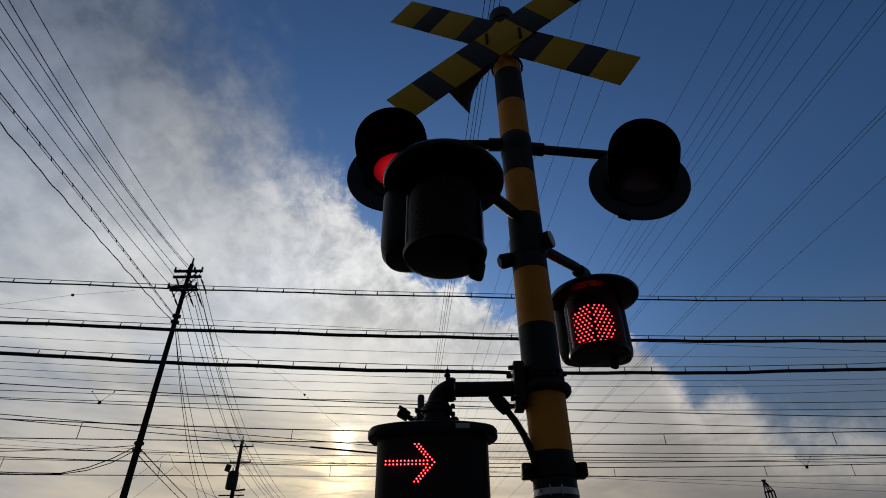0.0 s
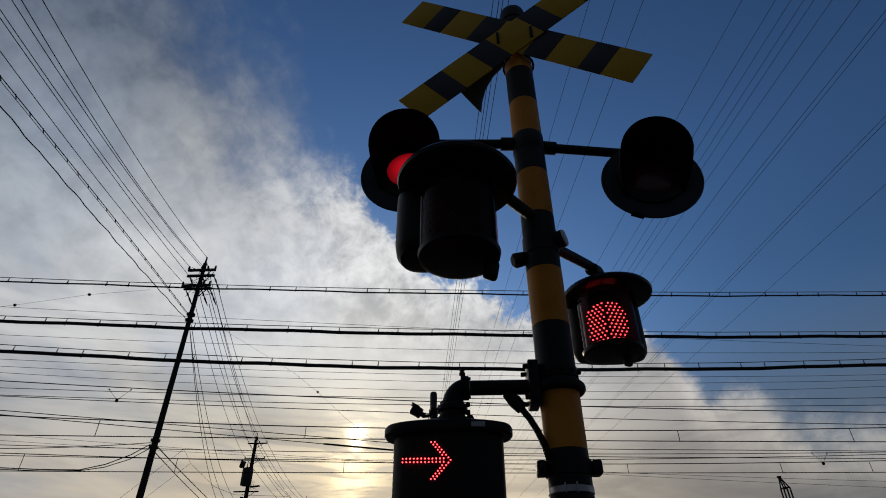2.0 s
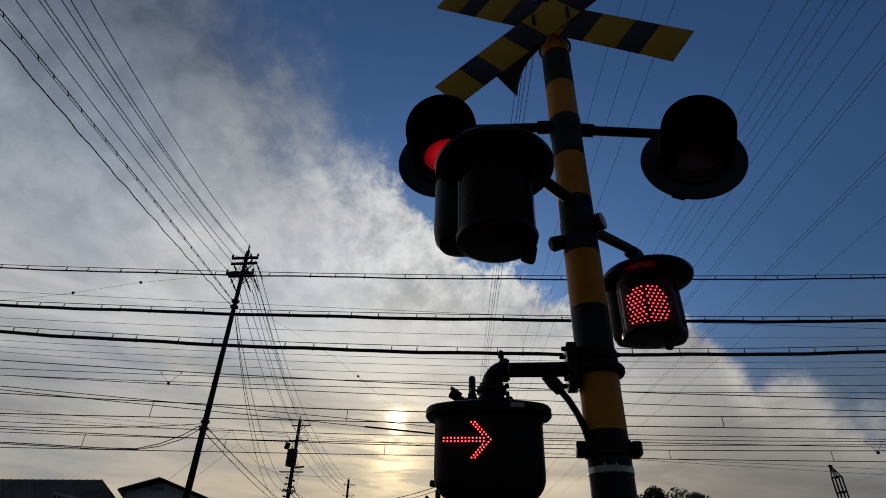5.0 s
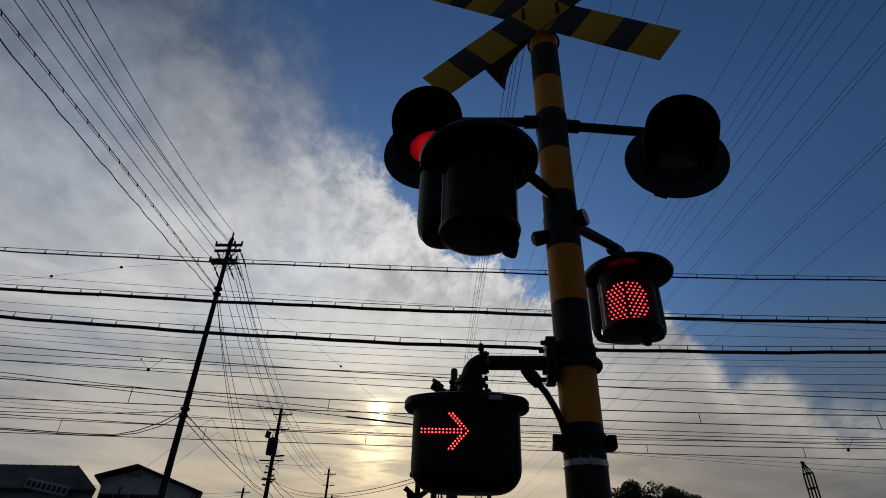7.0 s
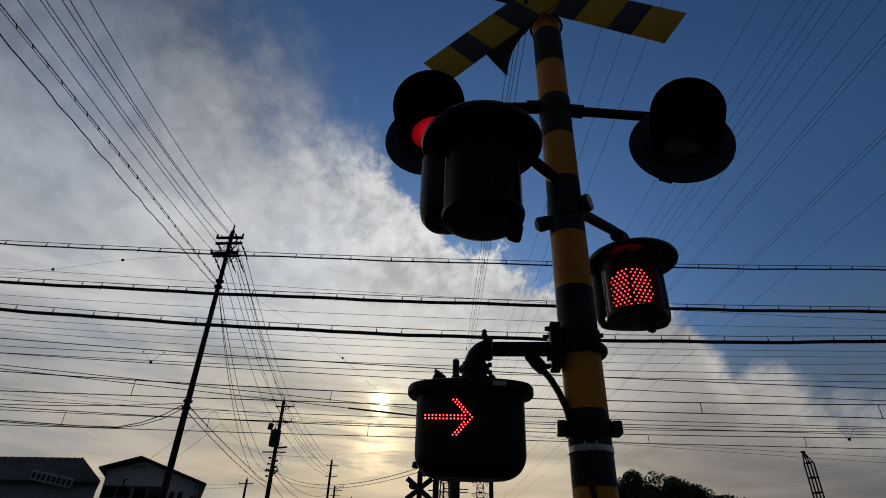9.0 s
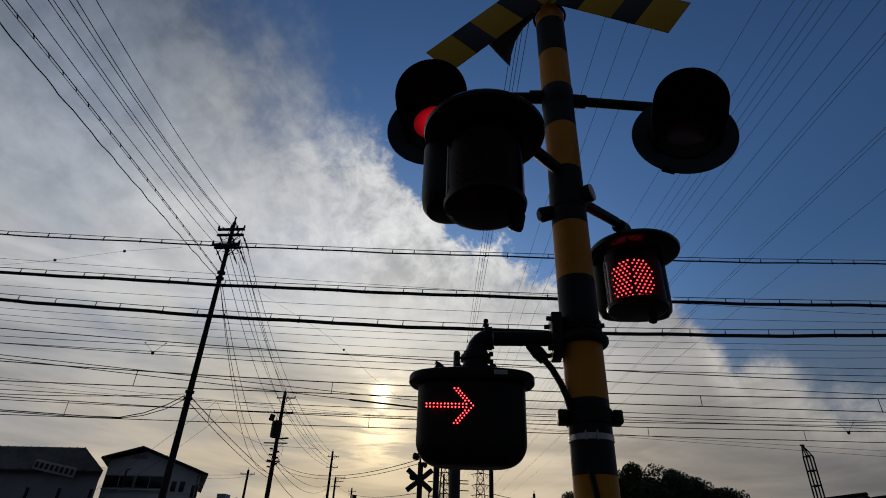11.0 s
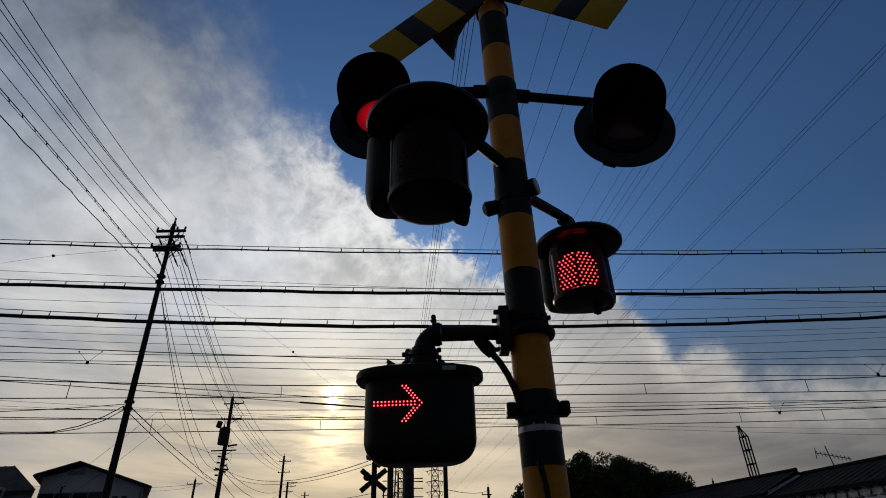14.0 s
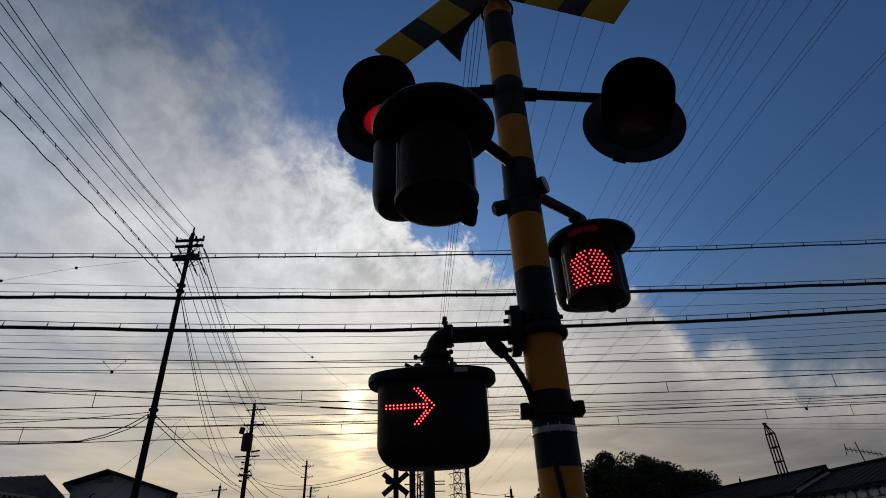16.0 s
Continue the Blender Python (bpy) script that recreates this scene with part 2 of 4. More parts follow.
# the lamp behind the lit lens is brightest at its middle
lens_tree = LENS_LIT.node_tree
spot = lens_tree.nodes.new("ShaderNodeVectorMath")
spot.operation = "LENGTH"
lens_tree.links.new(lens_tree.nodes.new("ShaderNodeTexCoord").outputs["Object"], spot.inputs[0])
fall = lens_tree.nodes.new("ShaderNodeMapRange")
fall.interpolation_type = "SMOOTHSTEP"
for socket, value in zip(fall.inputs[1:5], (0.02, 0.094, 0.5, 0.09)):
    socket.default_value = value
lens_tree.links.new(spot.outputs["Value"], fall.inputs[0])
lens_tree.links.new(fall.outputs[0], lens_tree.nodes["Principled BSDF"].inputs["Emission Strength"])
LED_ON = material("red_diode_lit", (0.8, 0.1, 0.08), (0.8, 0.1, 0.08), 0.3, bump=0.0, glow=((1.0, 0.075, 0.085), 6.0))
GLOSSY = material("glossy_black_paint", (0.007, 0.007, 0.008), (0.011, 0.010, 0.010), 0.24, scale=12, bump=0.02, spec=0.2)
# red glow round each lit diode, put on as faintly emitting discs
LED_HALO = material("red_diode_halo", (0.3, 0.01, 0.01), (0.25, 0.008, 0.008), 0.4, bump=0.0, glow=((1.0, 0.01, 0.016), 0.42))
LED_OFF = material("red_diode_unlit", (0.10, 0.012, 0.012), (0.06, 0.008, 0.008), 0.3, bump=0.0)
PANEL = material("black_board", (0.02, 0.008, 0.009), (0.03, 0.01, 0.01), 0.6, bump=0.05)
COVER = glass("clear_red_cover", (0.66, 0.46, 0.48))
# real concrete is far paler; the poles' backlit shade is put into this colour
SHADED_CONCRETE = material("shaded_pole_concrete", (0.040, 0.037, 0.035), (0.024, 0.022, 0.021), 0.9, scale=2, spec=0.1)
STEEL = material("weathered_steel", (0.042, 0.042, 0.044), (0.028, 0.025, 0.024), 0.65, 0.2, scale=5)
WIRE = material("dark_wire", (0.012, 0.012, 0.013), (0.022, 0.02, 0.018), 0.6, scale=4, bump=0.0)
THIN = material("aluminium_wire", (0.045, 0.047, 0.05), (0.03, 0.03, 0.032), 0.7, 0.0, scale=2, bump=0.0)
CERAMIC = material("brown_ceramic", (0.05, 0.04, 0.038), (0.03, 0.024, 0.022), 0.35, bump=0.0)
TILE = material("dark_roof_tile", (0.015, 0.016, 0.019), (0.010, 0.011, 0.013), 0.9, scale=1.2, spec=0.05)
ROOF = material("dark_roof_metal", (0.03, 0.031, 0.034), (0.018, 0.019, 0.022), 0.6, scale=1.2, spec=0.25)
SIDING = material("pale_siding", (0.68, 0.70, 0.72), (0.52, 0.54, 0.57), 0.8, scale=0.8)
GREY_SIDING = material("grey_siding", (0.33, 0.36, 0.39), (0.22, 0.24, 0.27), 0.65, scale=0.7)
SIGNBOARD = material("white_signboard", (0.42, 0.43, 0.44), (0.32, 0.32, 0.33), 0.7, scale=1.5)
INK = material("sign_ink", (0.03, 0.035, 0.05), None, 0.7, bump=0.0)
DARK_PANE = material("dark_pane", (0.012, 0.014, 0.018), (0.02, 0.022, 0.026), 0.2, scale=1, bump=0.0, spec=0.5)
BARK = material("bark", (0.07, 0.05, 0.035), (0.04, 0.03, 0.022), 0.95, scale=3, bump=0.5)
LEAF = material("leaf", (0.045, 0.06, 0.02), (0.07, 0.085, 0.03), 0.8, scale=0.6, bump=0.0, spots=0.9)
ASPHALT = material("ground_asphalt", (0.055, 0.055, 0.056), (0.09, 0.085, 0.075), 0.9, scale=0.6, bump=0.4)


# ---------------------------------------------------------------- builders
def thing(name, at, label, category, group="", kind="", turn=0.0):
    ob = new(name)
    ob.empty_display_size = 0.1
    ob.matrix_world = pose(*at, 0, 0, turn)
    return tagged(ob, label, category, group, kind)


def mesh_of(name, bm, mat, smooth=True):
    bmesh.ops.recalc_face_normals(bm, faces=bm.faces)
    me = bpy.data.meshes.new(name)
    bm.to_mesh(me)
    bm.free()
    for p in me.polygons:
        p.use_smooth = smooth
    me.materials.append(mat)
    return me


def crisp(ob):
    """Flat faces keep hard edges on a smooth mesh."""
    ob.data.set_sharp_from_angle(angle=radians(38))
    return ob


def part(name, bm, mat, parent, label="", smooth=True):
    """Links a bmesh, in world places, as one mesh under a thing or a part."""
    inv = parent.matrix_world.inverted()
    up = parent.parent
    if up:
        inv = (up.matrix_world @ parent.matrix_basis).inverted()
    bm.transform(inv)
    ob = new(name, mesh_of(name, bm, mat, smooth))
    ob.parent = parent
    if smooth:
        crisp(ob)
    return tagged(ob, label)


def lone(name, bm, mat, label, category, group="", kind="", smooth=True):
    ob = new(name, mesh_of(name, bm, mat, smooth))
    if smooth:
        crisp(ob)
    return tagged(ob, label, category, group, kind)


def tube(points, radius, seg=10, bm=None, caps=True):
    """A pipe along points; radius may be a number or one for each point."""
    bm = bm or bmesh.new()
    pts = [Vector(p) for p in points]
    rad = radius if isinstance(radius, (list, tuple)) else [radius] * len(pts)
    rings, side = [], None
    for i, p in enumerate(pts):
        d = (pts[min(i + 1, len(pts) - 1)] - pts[max(i - 1, 0)]).normalized()
        if side is None:
            side = d.orthogonal().normalized()
        side = (side - d * side.dot(d)).normalized()
        up = d.cross(side)
        rings.append([bm.verts.new(p + (side * math.cos(a) + up * math.sin(a)) * rad[i]) for a in (2 * math.pi * k / seg for k in range(seg))])
    for a, b in zip(rings, rings[1:]):
        for k in range(seg):
            bm.faces.new((a[k], a[(k + 1) % seg], b[(k + 1) % seg], b[k]))
    if caps:
        bm.faces.new(rings[0][::-1]), bm.faces.new(rings[-1])
    return bm


def box(size, m, bevel=0.0, bm=None):
    bm2 = bmesh.new()
    bmesh.ops.create_cube(bm2, size=1.0)
    bmesh.ops.scale(bm2, vec=size, verts=bm2.verts)
    if bevel:
        bmesh.ops.bevel(bm2, geom=bm2.edges[:], offset=bevel, segments=2, affect="EDGES", profile=0.5)
    bm2.transform(m)
    if bm is None:
        return bm2
    me = bpy.data.meshes.new("tmp")
    bm2.to_mesh(me), bm2.free()
    bm.from_mesh(me)
    bpy.data.meshes.remove(me)
    return bm


def lathe(profile, m, seg=40, sx=1.0, sy=1.0, power=2.0):
    """Turns (radius, height) pairs round local z; power above 2 squares the plan off."""
    bm = bmesh.new()
    rings = []
    for r, z in profile:
        ring = []
        for k in range(seg):
            a = 2 * math.pi * k / seg
            c, s = math.cos(a), math.sin(a)
            x, y = math.copysign(abs(c) ** (2 / power), c), math.copysign(abs(s) ** (2 / power), s)
            ring.append(bm.verts.new((r * sx * x, r * sy * y, z)))
        rings.append(ring)
    for a, b in zip(rings, rings[1:]):
        for k in range(seg):
            bm.faces.new((a[k], a[(k + 1) % seg], b[(k + 1) % seg], b[k]))
    if profile[0][0] > 1e-4:
        bm.faces.new(rings[0][::-1])
    if profile[-1][0] > 1e-4:
        bm.faces.new(rings[-1])
    bmesh.ops.remove_doubles(bm, verts=bm.verts, dist=1e-6)
    bm.transform(m)
    return bm


def prism(outline, depth, m, bevel=0.0):
    """A plate from an outline in local x, y, of that depth along local z, centred."""
    bm = bmesh.new()
    low = [bm.verts.new((x, y, -depth / 2)) for x, y in outline]
    top = [bm.verts.new((x, y, depth / 2)) for x, y in outline]
    bm.faces.new(low[::-1]), bm.faces.new(top)
    n = len(outline)
    for k in range(n):
        bm.faces.new((low[k], low[(k + 1) % n], top[(k + 1) % n], top[k]))
    if bevel:
        bmesh.ops.bevel(bm, geom=bm.edges[:], offset=bevel, segments=1, affect="EDGES")
    bm.transform(m)
    return bm


def facing(at, front, up=(0, 0, 1)):
    """Local z looks along front, local y as near to up as can be."""
    z = Vector(front).normalized()
    x = Vector(up).cross(z).normalized()
    y = z.cross(x)
    m = Matrix((x, y, z)).transposed().to_4x4()
    return Matrix.Translation(at) @ m


def upright(at, turn=0.0):
    return pose(*at, 0, 0, turn)


def bolt(at, front, r, h, parent, name="bolt", mat=None):
    return part(name, lathe([(r, 0), (r, h * 0.8), (r * 0.8, h)], facing(at, front), 6), mat or IRON, parent)


# ---------------------------------------------------------------- ground
bm = bmesh.new()
ring = [bm.verts.new((900 * math.cos(a), 900 * math.sin(a), 0)) for a in (math.pi * k / 24 for k in range(48))]
bm.faces.new(ring)
lone("ground", bm, ASPHALT, "grey asphalt ground round the level crossing", "ground", kind="structure", smooth=False)

# ---------------------------------------------------------------- crossing signal post
PX, PY, PR = 0.28, 1.43, 0.0572
post = thing("crossing_signal_post", (PX, PY, 0), "yellow and black striped steel crossing signal post", "signal post")
STRIPES = (0.0, 0.62, 0.83, 1.03, 1.235, 1.44, 1.645, 1.838, 2.018, 2.208, 2.403, 2.625, 2.821, 3.009, 3.20, 3.391, 3.58, 3.80)
for i, (a, b) in enumerate(zip(STRIPES, STRIPES[1:])):
    dark = i % 2 == 0
    r = PR * (1.15 if i == 0 else 1.0)
    part("painted_band", lathe([(r, a), (r, b)], upright((PX, PY, 0)), 40), BLACK if dark else YELLOW, post, "black painted band" if dark else "yellow painted band")
part("foot_flange", lathe([(0.16, 0.0), (0.16, 0.025), (0.07, 0.03), (0.066, 0.2)], upright((PX, PY, 0)), 40), IRON, post)
part("cap", lathe([(0.0605, 3.75), (0.0605, 3.80), (0.056, 3.826), (0.04, 3.848), (0.02, 3.86), (0, 3.862)], upright((PX, PY, 0)), 40), BLACK, post, "domed black cap")
part("collar", lathe([(0.058, 1.995), (0.072, 1.997), (0.0765, 2.004), (0.0765, 2.014), (0.072, 2.021), (0.058, 2.023)], upright((PX, PY, 0)), 44), IRON, post)
part("steel_band", lathe([(0.0578, 1.7285), (0.0592, 1.7295), (0.0592, 1.7445), (0.0578, 1.7455)], upright((PX, PY, 0)), 44), ZINC, post, "bright zinc band")
for a in (-112, -84):
    c = (PX + 0.0602 * math.cos(radians(a)), PY + 0.0602 * math.sin(radians(a)), 1.738)
    part("band_clip", box((0.004, 0.003, 0.026), upright(c, a + 90), 0.0008), ZINC, post)
# the clamp with two ears below the indicator
clamp = part("pole_clamp", lathe([(0.058, 1.772), (0.0625, 1.774), (0.0625, 1.812), (0.058, 1.814)], upright((PX, PY, 0)), 44), IRON, post)
for s in (-1, 1):
    part("clamp_ear", box((0.026, 0.05, 0.036), pose(PX + s * 0.072, PY - 0.006, 1.793), 0.005), IRON, clamp)
    bolt((PX + s * 0.072, PY - 0.03, 1.793), (0, -1, 0), 0.008, 0.012, clamp)
part("pole_cable", tube([(PX - 0.02, PY - 0.060, 1.655), (PX - 0.012, PY - 0.064, 1.60), (PX - 0.004, PY - 0.064, 1.50), (PX, PY - 0.064, 1.2), (PX, PY - 0.064, 0.3)], 0.0075, 8), IRON, post, "black cable")
strap = part("pole_strap", lathe([(0.0575, 2.036), (0.0615, 2.038), (0.0615, 2.066), (0.0575, 2.068)], upright((PX, PY, 0)), 44), IRON, post)
for a in (-150, -118, -86, -54, -22):
    c = (PX + 0.061 * math.cos(radians(a)), PY + 0.061 * math.sin(radians(a)), 2.052)
    bolt(c, (math.cos(radians(a)), math.sin(radians(a)), 0), 0.007, 0.009, strap)
# clamp that carries the two beacon arms
part("pole_clamp", lathe([(0.057, 2.465), (0.0605, 2.468), (0.0605, 2.535), (0.057, 2.538)], upright((PX, PY, 0)), 44), IRON, post)
part("clamp_stub", lathe([(0.018, -0.03), (0.024, 0.0), (0.026, 0.036), (0.018, 0.044)], facing((PX - 0.058, PY, 2.462), (-1, -0.15, -0.35)), 16), IRON, post)
plug = part("pipe_plug", lathe([(0.029, -0.06), (0.03, 0.0), (0.03, 0.016), (0.0285, 0.018)], facing((PX + 0.058, PY - 0.03, 2.514), (0.9, -0.48, 0.08)), 24), IRON, post, "short black pipe stub")
part("cap", lathe([(0.0285, 0.0175), (0.0285, 0.021), (0.026, 0.0235), (0, 0.024)], facing((PX + 0.058, PY - 0.03, 2.514), (0.9, -0.48, 0.08)), 24), WHITE_CAP, plug, "round grey cap")

# crossbuck
YAW = radians(10)
ux, un = Vector((math.cos(YAW), -math.sin(YAW), 0)), Vector((-math.sin(YAW), -math.cos(YAW), 0))
hub = Vector((0.268, 1.36, 3.560))
buck = thing("crossbuck_sign", (hub.x, hub.y, hub.z), "yellow and black striped crossbuck boards on the post top", "sign")
CUTS = (-0.578, -0.445, -0.345, -0.2, -0.092, 0.092, 0.2, 0.345, 0.445, 0.578)
for n, tilt in enumerate((-36, 38.2)):
    c, s = math.cos(radians(tilt)), math.sin(radians(tilt))
    along, across = ux * c + Vector((0, 0, 1)) * s, -ux * s + Vector((0, 0, 1)) * c
    lift = hub + un * (0.002 + 0.006 * n)
    m = Matrix((along, across, un)).transposed().to_4x4()
    m.translation = lift
    core = part("board", box((1.15, 0.168, 0.0025), m), BOARD_BLACK, buck, "striped metal board")
    for i, (a, b) in enumerate(zip(CUTS, CUTS[1:])):
        mm = m @ Matrix.Translation(((a + b) / 2, 0, 0))
        part("stripe", box((b - a, 0.174, 0.0042), mm, 0.0008), BOARD_YELLOW if i % 2 == 0 else BOARD_BLACK, core, "yellow stripe" if i % 2 == 0 else "black stripe")
for s in (-1, 1):
    part("bracket", box((0.012, 0.010, 0.07), Matrix.Translation(hub + ux * s * 0.072 + un * 0.014) @ pose(0, 0, 0, 0, 0, -10), 0.002), IRON, buck)
for dz in (-0.12, 0.10):
    part("u_bolt", tube([hub + ux * (0.064 * math.cos(radians(a))) + Vector((0, 0, dz)) - un * (0.065 + 0.066 * math.sin(radians(a))) for a in range(-60, 241, 20)], 0.005, 8), IRON, buck)

# loudspeaker horn behind the crossbuck
mouth, throat = Vector((0.048, 1.615, 3.495)), Vector((0.205, 1.505, 3.592))
horn = thing("loudspeaker_horn", tuple(throat), "dark grey loudspeaker horn clamped behind the crossbuck", "loudspeaker")
ax = mouth - throat
L = ax.length
part("bell", lathe([(0.024, 0), (0.028, L * 0.3), (0.045, L * 0.6), (0.075, L * 0.85), (0.108, L), (0.112, L), (0.08, L * 0.82), (0.05, L * 0.58), (0.034, L * 0.3), (0.034, -0.01)], facing(throat, ax), 36), PLATE, horn)
part("driver", lathe([(0.03, -0.09), (0.045, -0.085), (0.048, -0.02), (0.036, 0.0)], facing(throat, ax), 28), IRON, horn)
part("bracket", box((0.03, 0.14, 0.05), pose(0.25, 1.51, 3.59, 0, 0, -15), 0.003), IRON, horn)


# two round lamps on one pair of arms
def round_lamp(centre, front, arm_from, arm_to, lit, label):
    c, f = Vector(centre), Vector(front).normalized()
    ob = thing("signal_lamp", centre, label, "signal lamp", "round crossing lamps")
    m = facing(c, f)
    part("backplate", lathe([(0.05, -0.006), (0.176, -0.006), (0.179, -0.002), (0.176, 0.002), (0.05, 0.002)], m, 56), PLATE, ob, "dark round backplate")
    part("housing", lathe([(0.05, -0.115), (0.085, -0.11), (0.104, -0.09), (0.118, -0.007)], m, 40), HOOD, ob)
    part("lens_ring", lathe([(0.090, 0.0), (0.118, 0.0), (0.116, 0.012), (0.0915, 0.018)], m, 44), HOUSING, ob)
    part("lens", lathe([(0.0915, 0.006), (0.086, 0.014), (0.07, 0.023), (0.035, 0.029), (0, 0.031)], m, 44), LENS_LIT if lit else LENS_OFF, ob, "lit red lens" if lit else "unlit dark red lens")
    # hood: a tunnel that is open below
    bm = bmesh.new()
    seg, reach = 36, 0.19
    rows = []
    for r, lip in ((0.119, 0.0), (0.124, 0.0)):
        lines = []
        for k in range(seg + 1):
            a = radians(-38 + 256 * k / seg)
            cut = 0.62 + 0.38 * max(0.0, math.sin(a)) ** 0.5 if math.sin(a) > 0 else 0.62 + 0.9 * math.sin(a)
            ring = []
            for t in (0.0, 0.5, 1.0):
                ring.append(bm.verts.new((r * math.cos(a), r * math.sin(a), 0.002 + reach * cut * t)))
            lines.append(ring)
        rows.append(lines)
    for lines in rows:
        for p, q in zip(lines, lines[1:]):
            for j in range(2):
                bm.faces.new((p[j], q[j], q[j + 1], p[j + 1]))
    for k in range(seg):
        bm.faces.new((rows[0][k][2], rows[0][k + 1][2], rows[1][k + 1][2], rows[1][k][2]))
    for k in (0, seg):
        for j in range(2):
            bm.faces.new((rows[0][k][j], rows[0][k][j + 1], rows[1][k][j + 1], rows[1][k][j]))
    bm.transform(m)
    part("hood", bm, HOOD, ob, "black tunnel hood")
    if not lit:
        part("latch", box((0.045, 0.022, 0.008), m @ pose(-0.078, -0.154, -0.002, 0, 0, -27), 0.002), HOOD, ob)
    a, b = Vector(arm_from), Vector(arm_to)
    arm = part("arm", tube([a, b], 0.0185, 18), IRON, ob)
    part("socket", tube([a, a + (b - a).normalized() * 0.055], 0.026, 18), IRON, arm)
    part("bracket", tube([b, c - f * 0.08 + Vector((0, 0, 0.06)), c - f * 0.08], 0.024, 12), IRON, ob)
    return ob


part("pole_clamp", lathe([(0.057, 2.93), (0.0598, 2.934), (0.0598, 3.012), (0.057, 3.016)], upright((PX, PY, 0)), 44), BLACK, post)
round_lamp((0.717, 1.44, 2.803), (-0.13, -0.99, 0.0), (PX + 0.05, PY + 0.005, 2.972), (0.70, 1.50, 2.985), False, "black hooded crossing lamp, unlit, on a side arm")
round_lamp((-0.168, 1.37, 2.804), (-0.05, -1, 0.0), (PX - 0.05, PY - 0.005, 2.985), (-0.16, 1.41, 2.985), True, "black hooded crossing lamp, lit red, on a side arm")


# two all-round beacons with diode panels
def beacon(centre, bottom, top, arm, lit, label, view, boards, cover_at, shell, tab):
    x, y = centre
    ob = thing("diode_beacon", (x, y, bottom), label, "signal lamp", "all-round diode beacons")
    up = upright((x, y, 0))
    cap = part("cap", lathe([(0.09, top - 0.004), (0.155, top - 0.004), (0.168, top + 0.002), (0.171, top + 0.012), (0.165, top + 0.022), (0.12, top + 0.034), (0.06, top + 0.042), (0, top + 0.044)], up, 56), GLOSSY, ob, "wide glossy black cap disc")
    x, y = cover_at
    up = upright((x, y, 0))
    part("base", lathe([(0, bottom), (0.09, bottom), (0.106, bottom + 0.006), (0.109, bottom + 0.018), (0.103, bottom + 0.022), (0, bottom + 0.024)], up, 44), HOUSING, ob)
    tubeob = part("clear_cover", lathe([(0.104, bottom + 0.02), (0.104, top)], up, 44), COVER, ob, "clear reddish cylinder cover")
    # closed housing beside the cover
    side = upright((shell[0], shell[1], 0))
    w, low = shell[2], bottom + shell[3]
    h = top - bottom
    part("housing", lathe([(w - 0.036, low), (w - 0.016, low + 0.004), (w - 0.004, low + 0.02), (w, low + 0.045), (w, top)], side, 40, 1.0, shell[4], power=2.4), HOUSING, ob)
    part("edge_trim", tube([(x - 0.098, y - 0.03, bottom + 0.02), (x - 0.098, y - 0.03, top - 0.06)], 0.0030, 8), ZINC, ob, "thin bright trim")
    part("latch", box((0.042 * tab[1], 0.026, 0.056 * tab[1]), pose(x + tab[0], y + 0.03, bottom - 0.014, 12, 8, 24), 0.012 * tab[1]), PLATE if lit else HOUSING, ob, "rounded latch tab")
    core = [Vector((0.101 * math.cos(radians(a + view)), 0.101 * math.sin(radians(a + view)))) for a in range(-10, 191, 20)]
    part("inner_core", prism([tuple(p) for p in core], h - 0.01, upright((x, y, (top + bottom) / 2))), PANEL, ob)
    # two diode boards that meet in an upright fold towards the road
    fold = Vector((x, y, 0)) + Vector((math.sin(radians(view)), -math.cos(radians(view)), 0)) * 0.05
    for turn, wide, sgn in ((boards[0], 0.094, -1), (boards[1], 0.090, 1)):
        q = radians(turn)
        mid = fold + Vector((math.cos(q), math.sin(q), 0)) * (sgn * wide / 2)
        m = Matrix.Translation((mid.x, mid.y, (top + bottom) / 2 - 0.006)) @ pose(0, 0, 0, 0, 0, turn)
        board = part("diode_board", box((wide, 0.004, h * 0.82), m, 0.001), PANEL, ob)
        for j in range(-6, 7):
            for i in range(-3, 4):
                px, pz = (i + (0.25 if j % 2 else -0.25)) * 0.0178, j * 0.0142
                if abs(px) > wide / 2 - 0.004 or (abs(px + sgn * wide / 2) / 0.091) ** 2.2 + (abs(pz) / 0.083) ** 2.2 > 1:
                    continue
                spot = m @ Matrix.Translation((px, -0.003, pz)) @ pose(0, 0, 0, 90)
                part("diode", lathe([(0.0025, 0), (0.0025, 0.003), (0.0018, 0.0046), (0, 0.005)], spot, 8), LED_ON if lit else LED_OFF, board, "lit red diode" if lit else "")
                if lit:
                    # flat emitting disc added for the diode's red halo on the board
                    halo_disc = bmesh.new()
                    bmesh.ops.create_circle(halo_disc, cap_ends=True, segments=10, radius=0.0042)
                    halo_disc.transform(m @ Matrix.Translation((px, -0.0032, pz)) @ pose(0, 0, 0, 90))
                    part("diode_halo", halo_disc, LED_HALO, board)
    a = [Vector(p) for p in arm]
    pipe = part("arm", tube(a, 0.0195, 16), IRON, ob)
    part("set_screw", tube([a[-1] + Vector((0, 0, 0.015)), a[-1] + Vector((0, 0, 0.035))], 0.007, 8), IRON, pipe)
    part("socket", tube([a[-1] - (a[-1] - a[0]).normalized() * 0.05, a[-1] + Vector((0, 0, -0.0))], 0.026, 16), IRON, pipe)
    part("neck", tube([a[-1], (*centre, top + 0.04)], 0.026, 14), IRON, ob)
    return ob


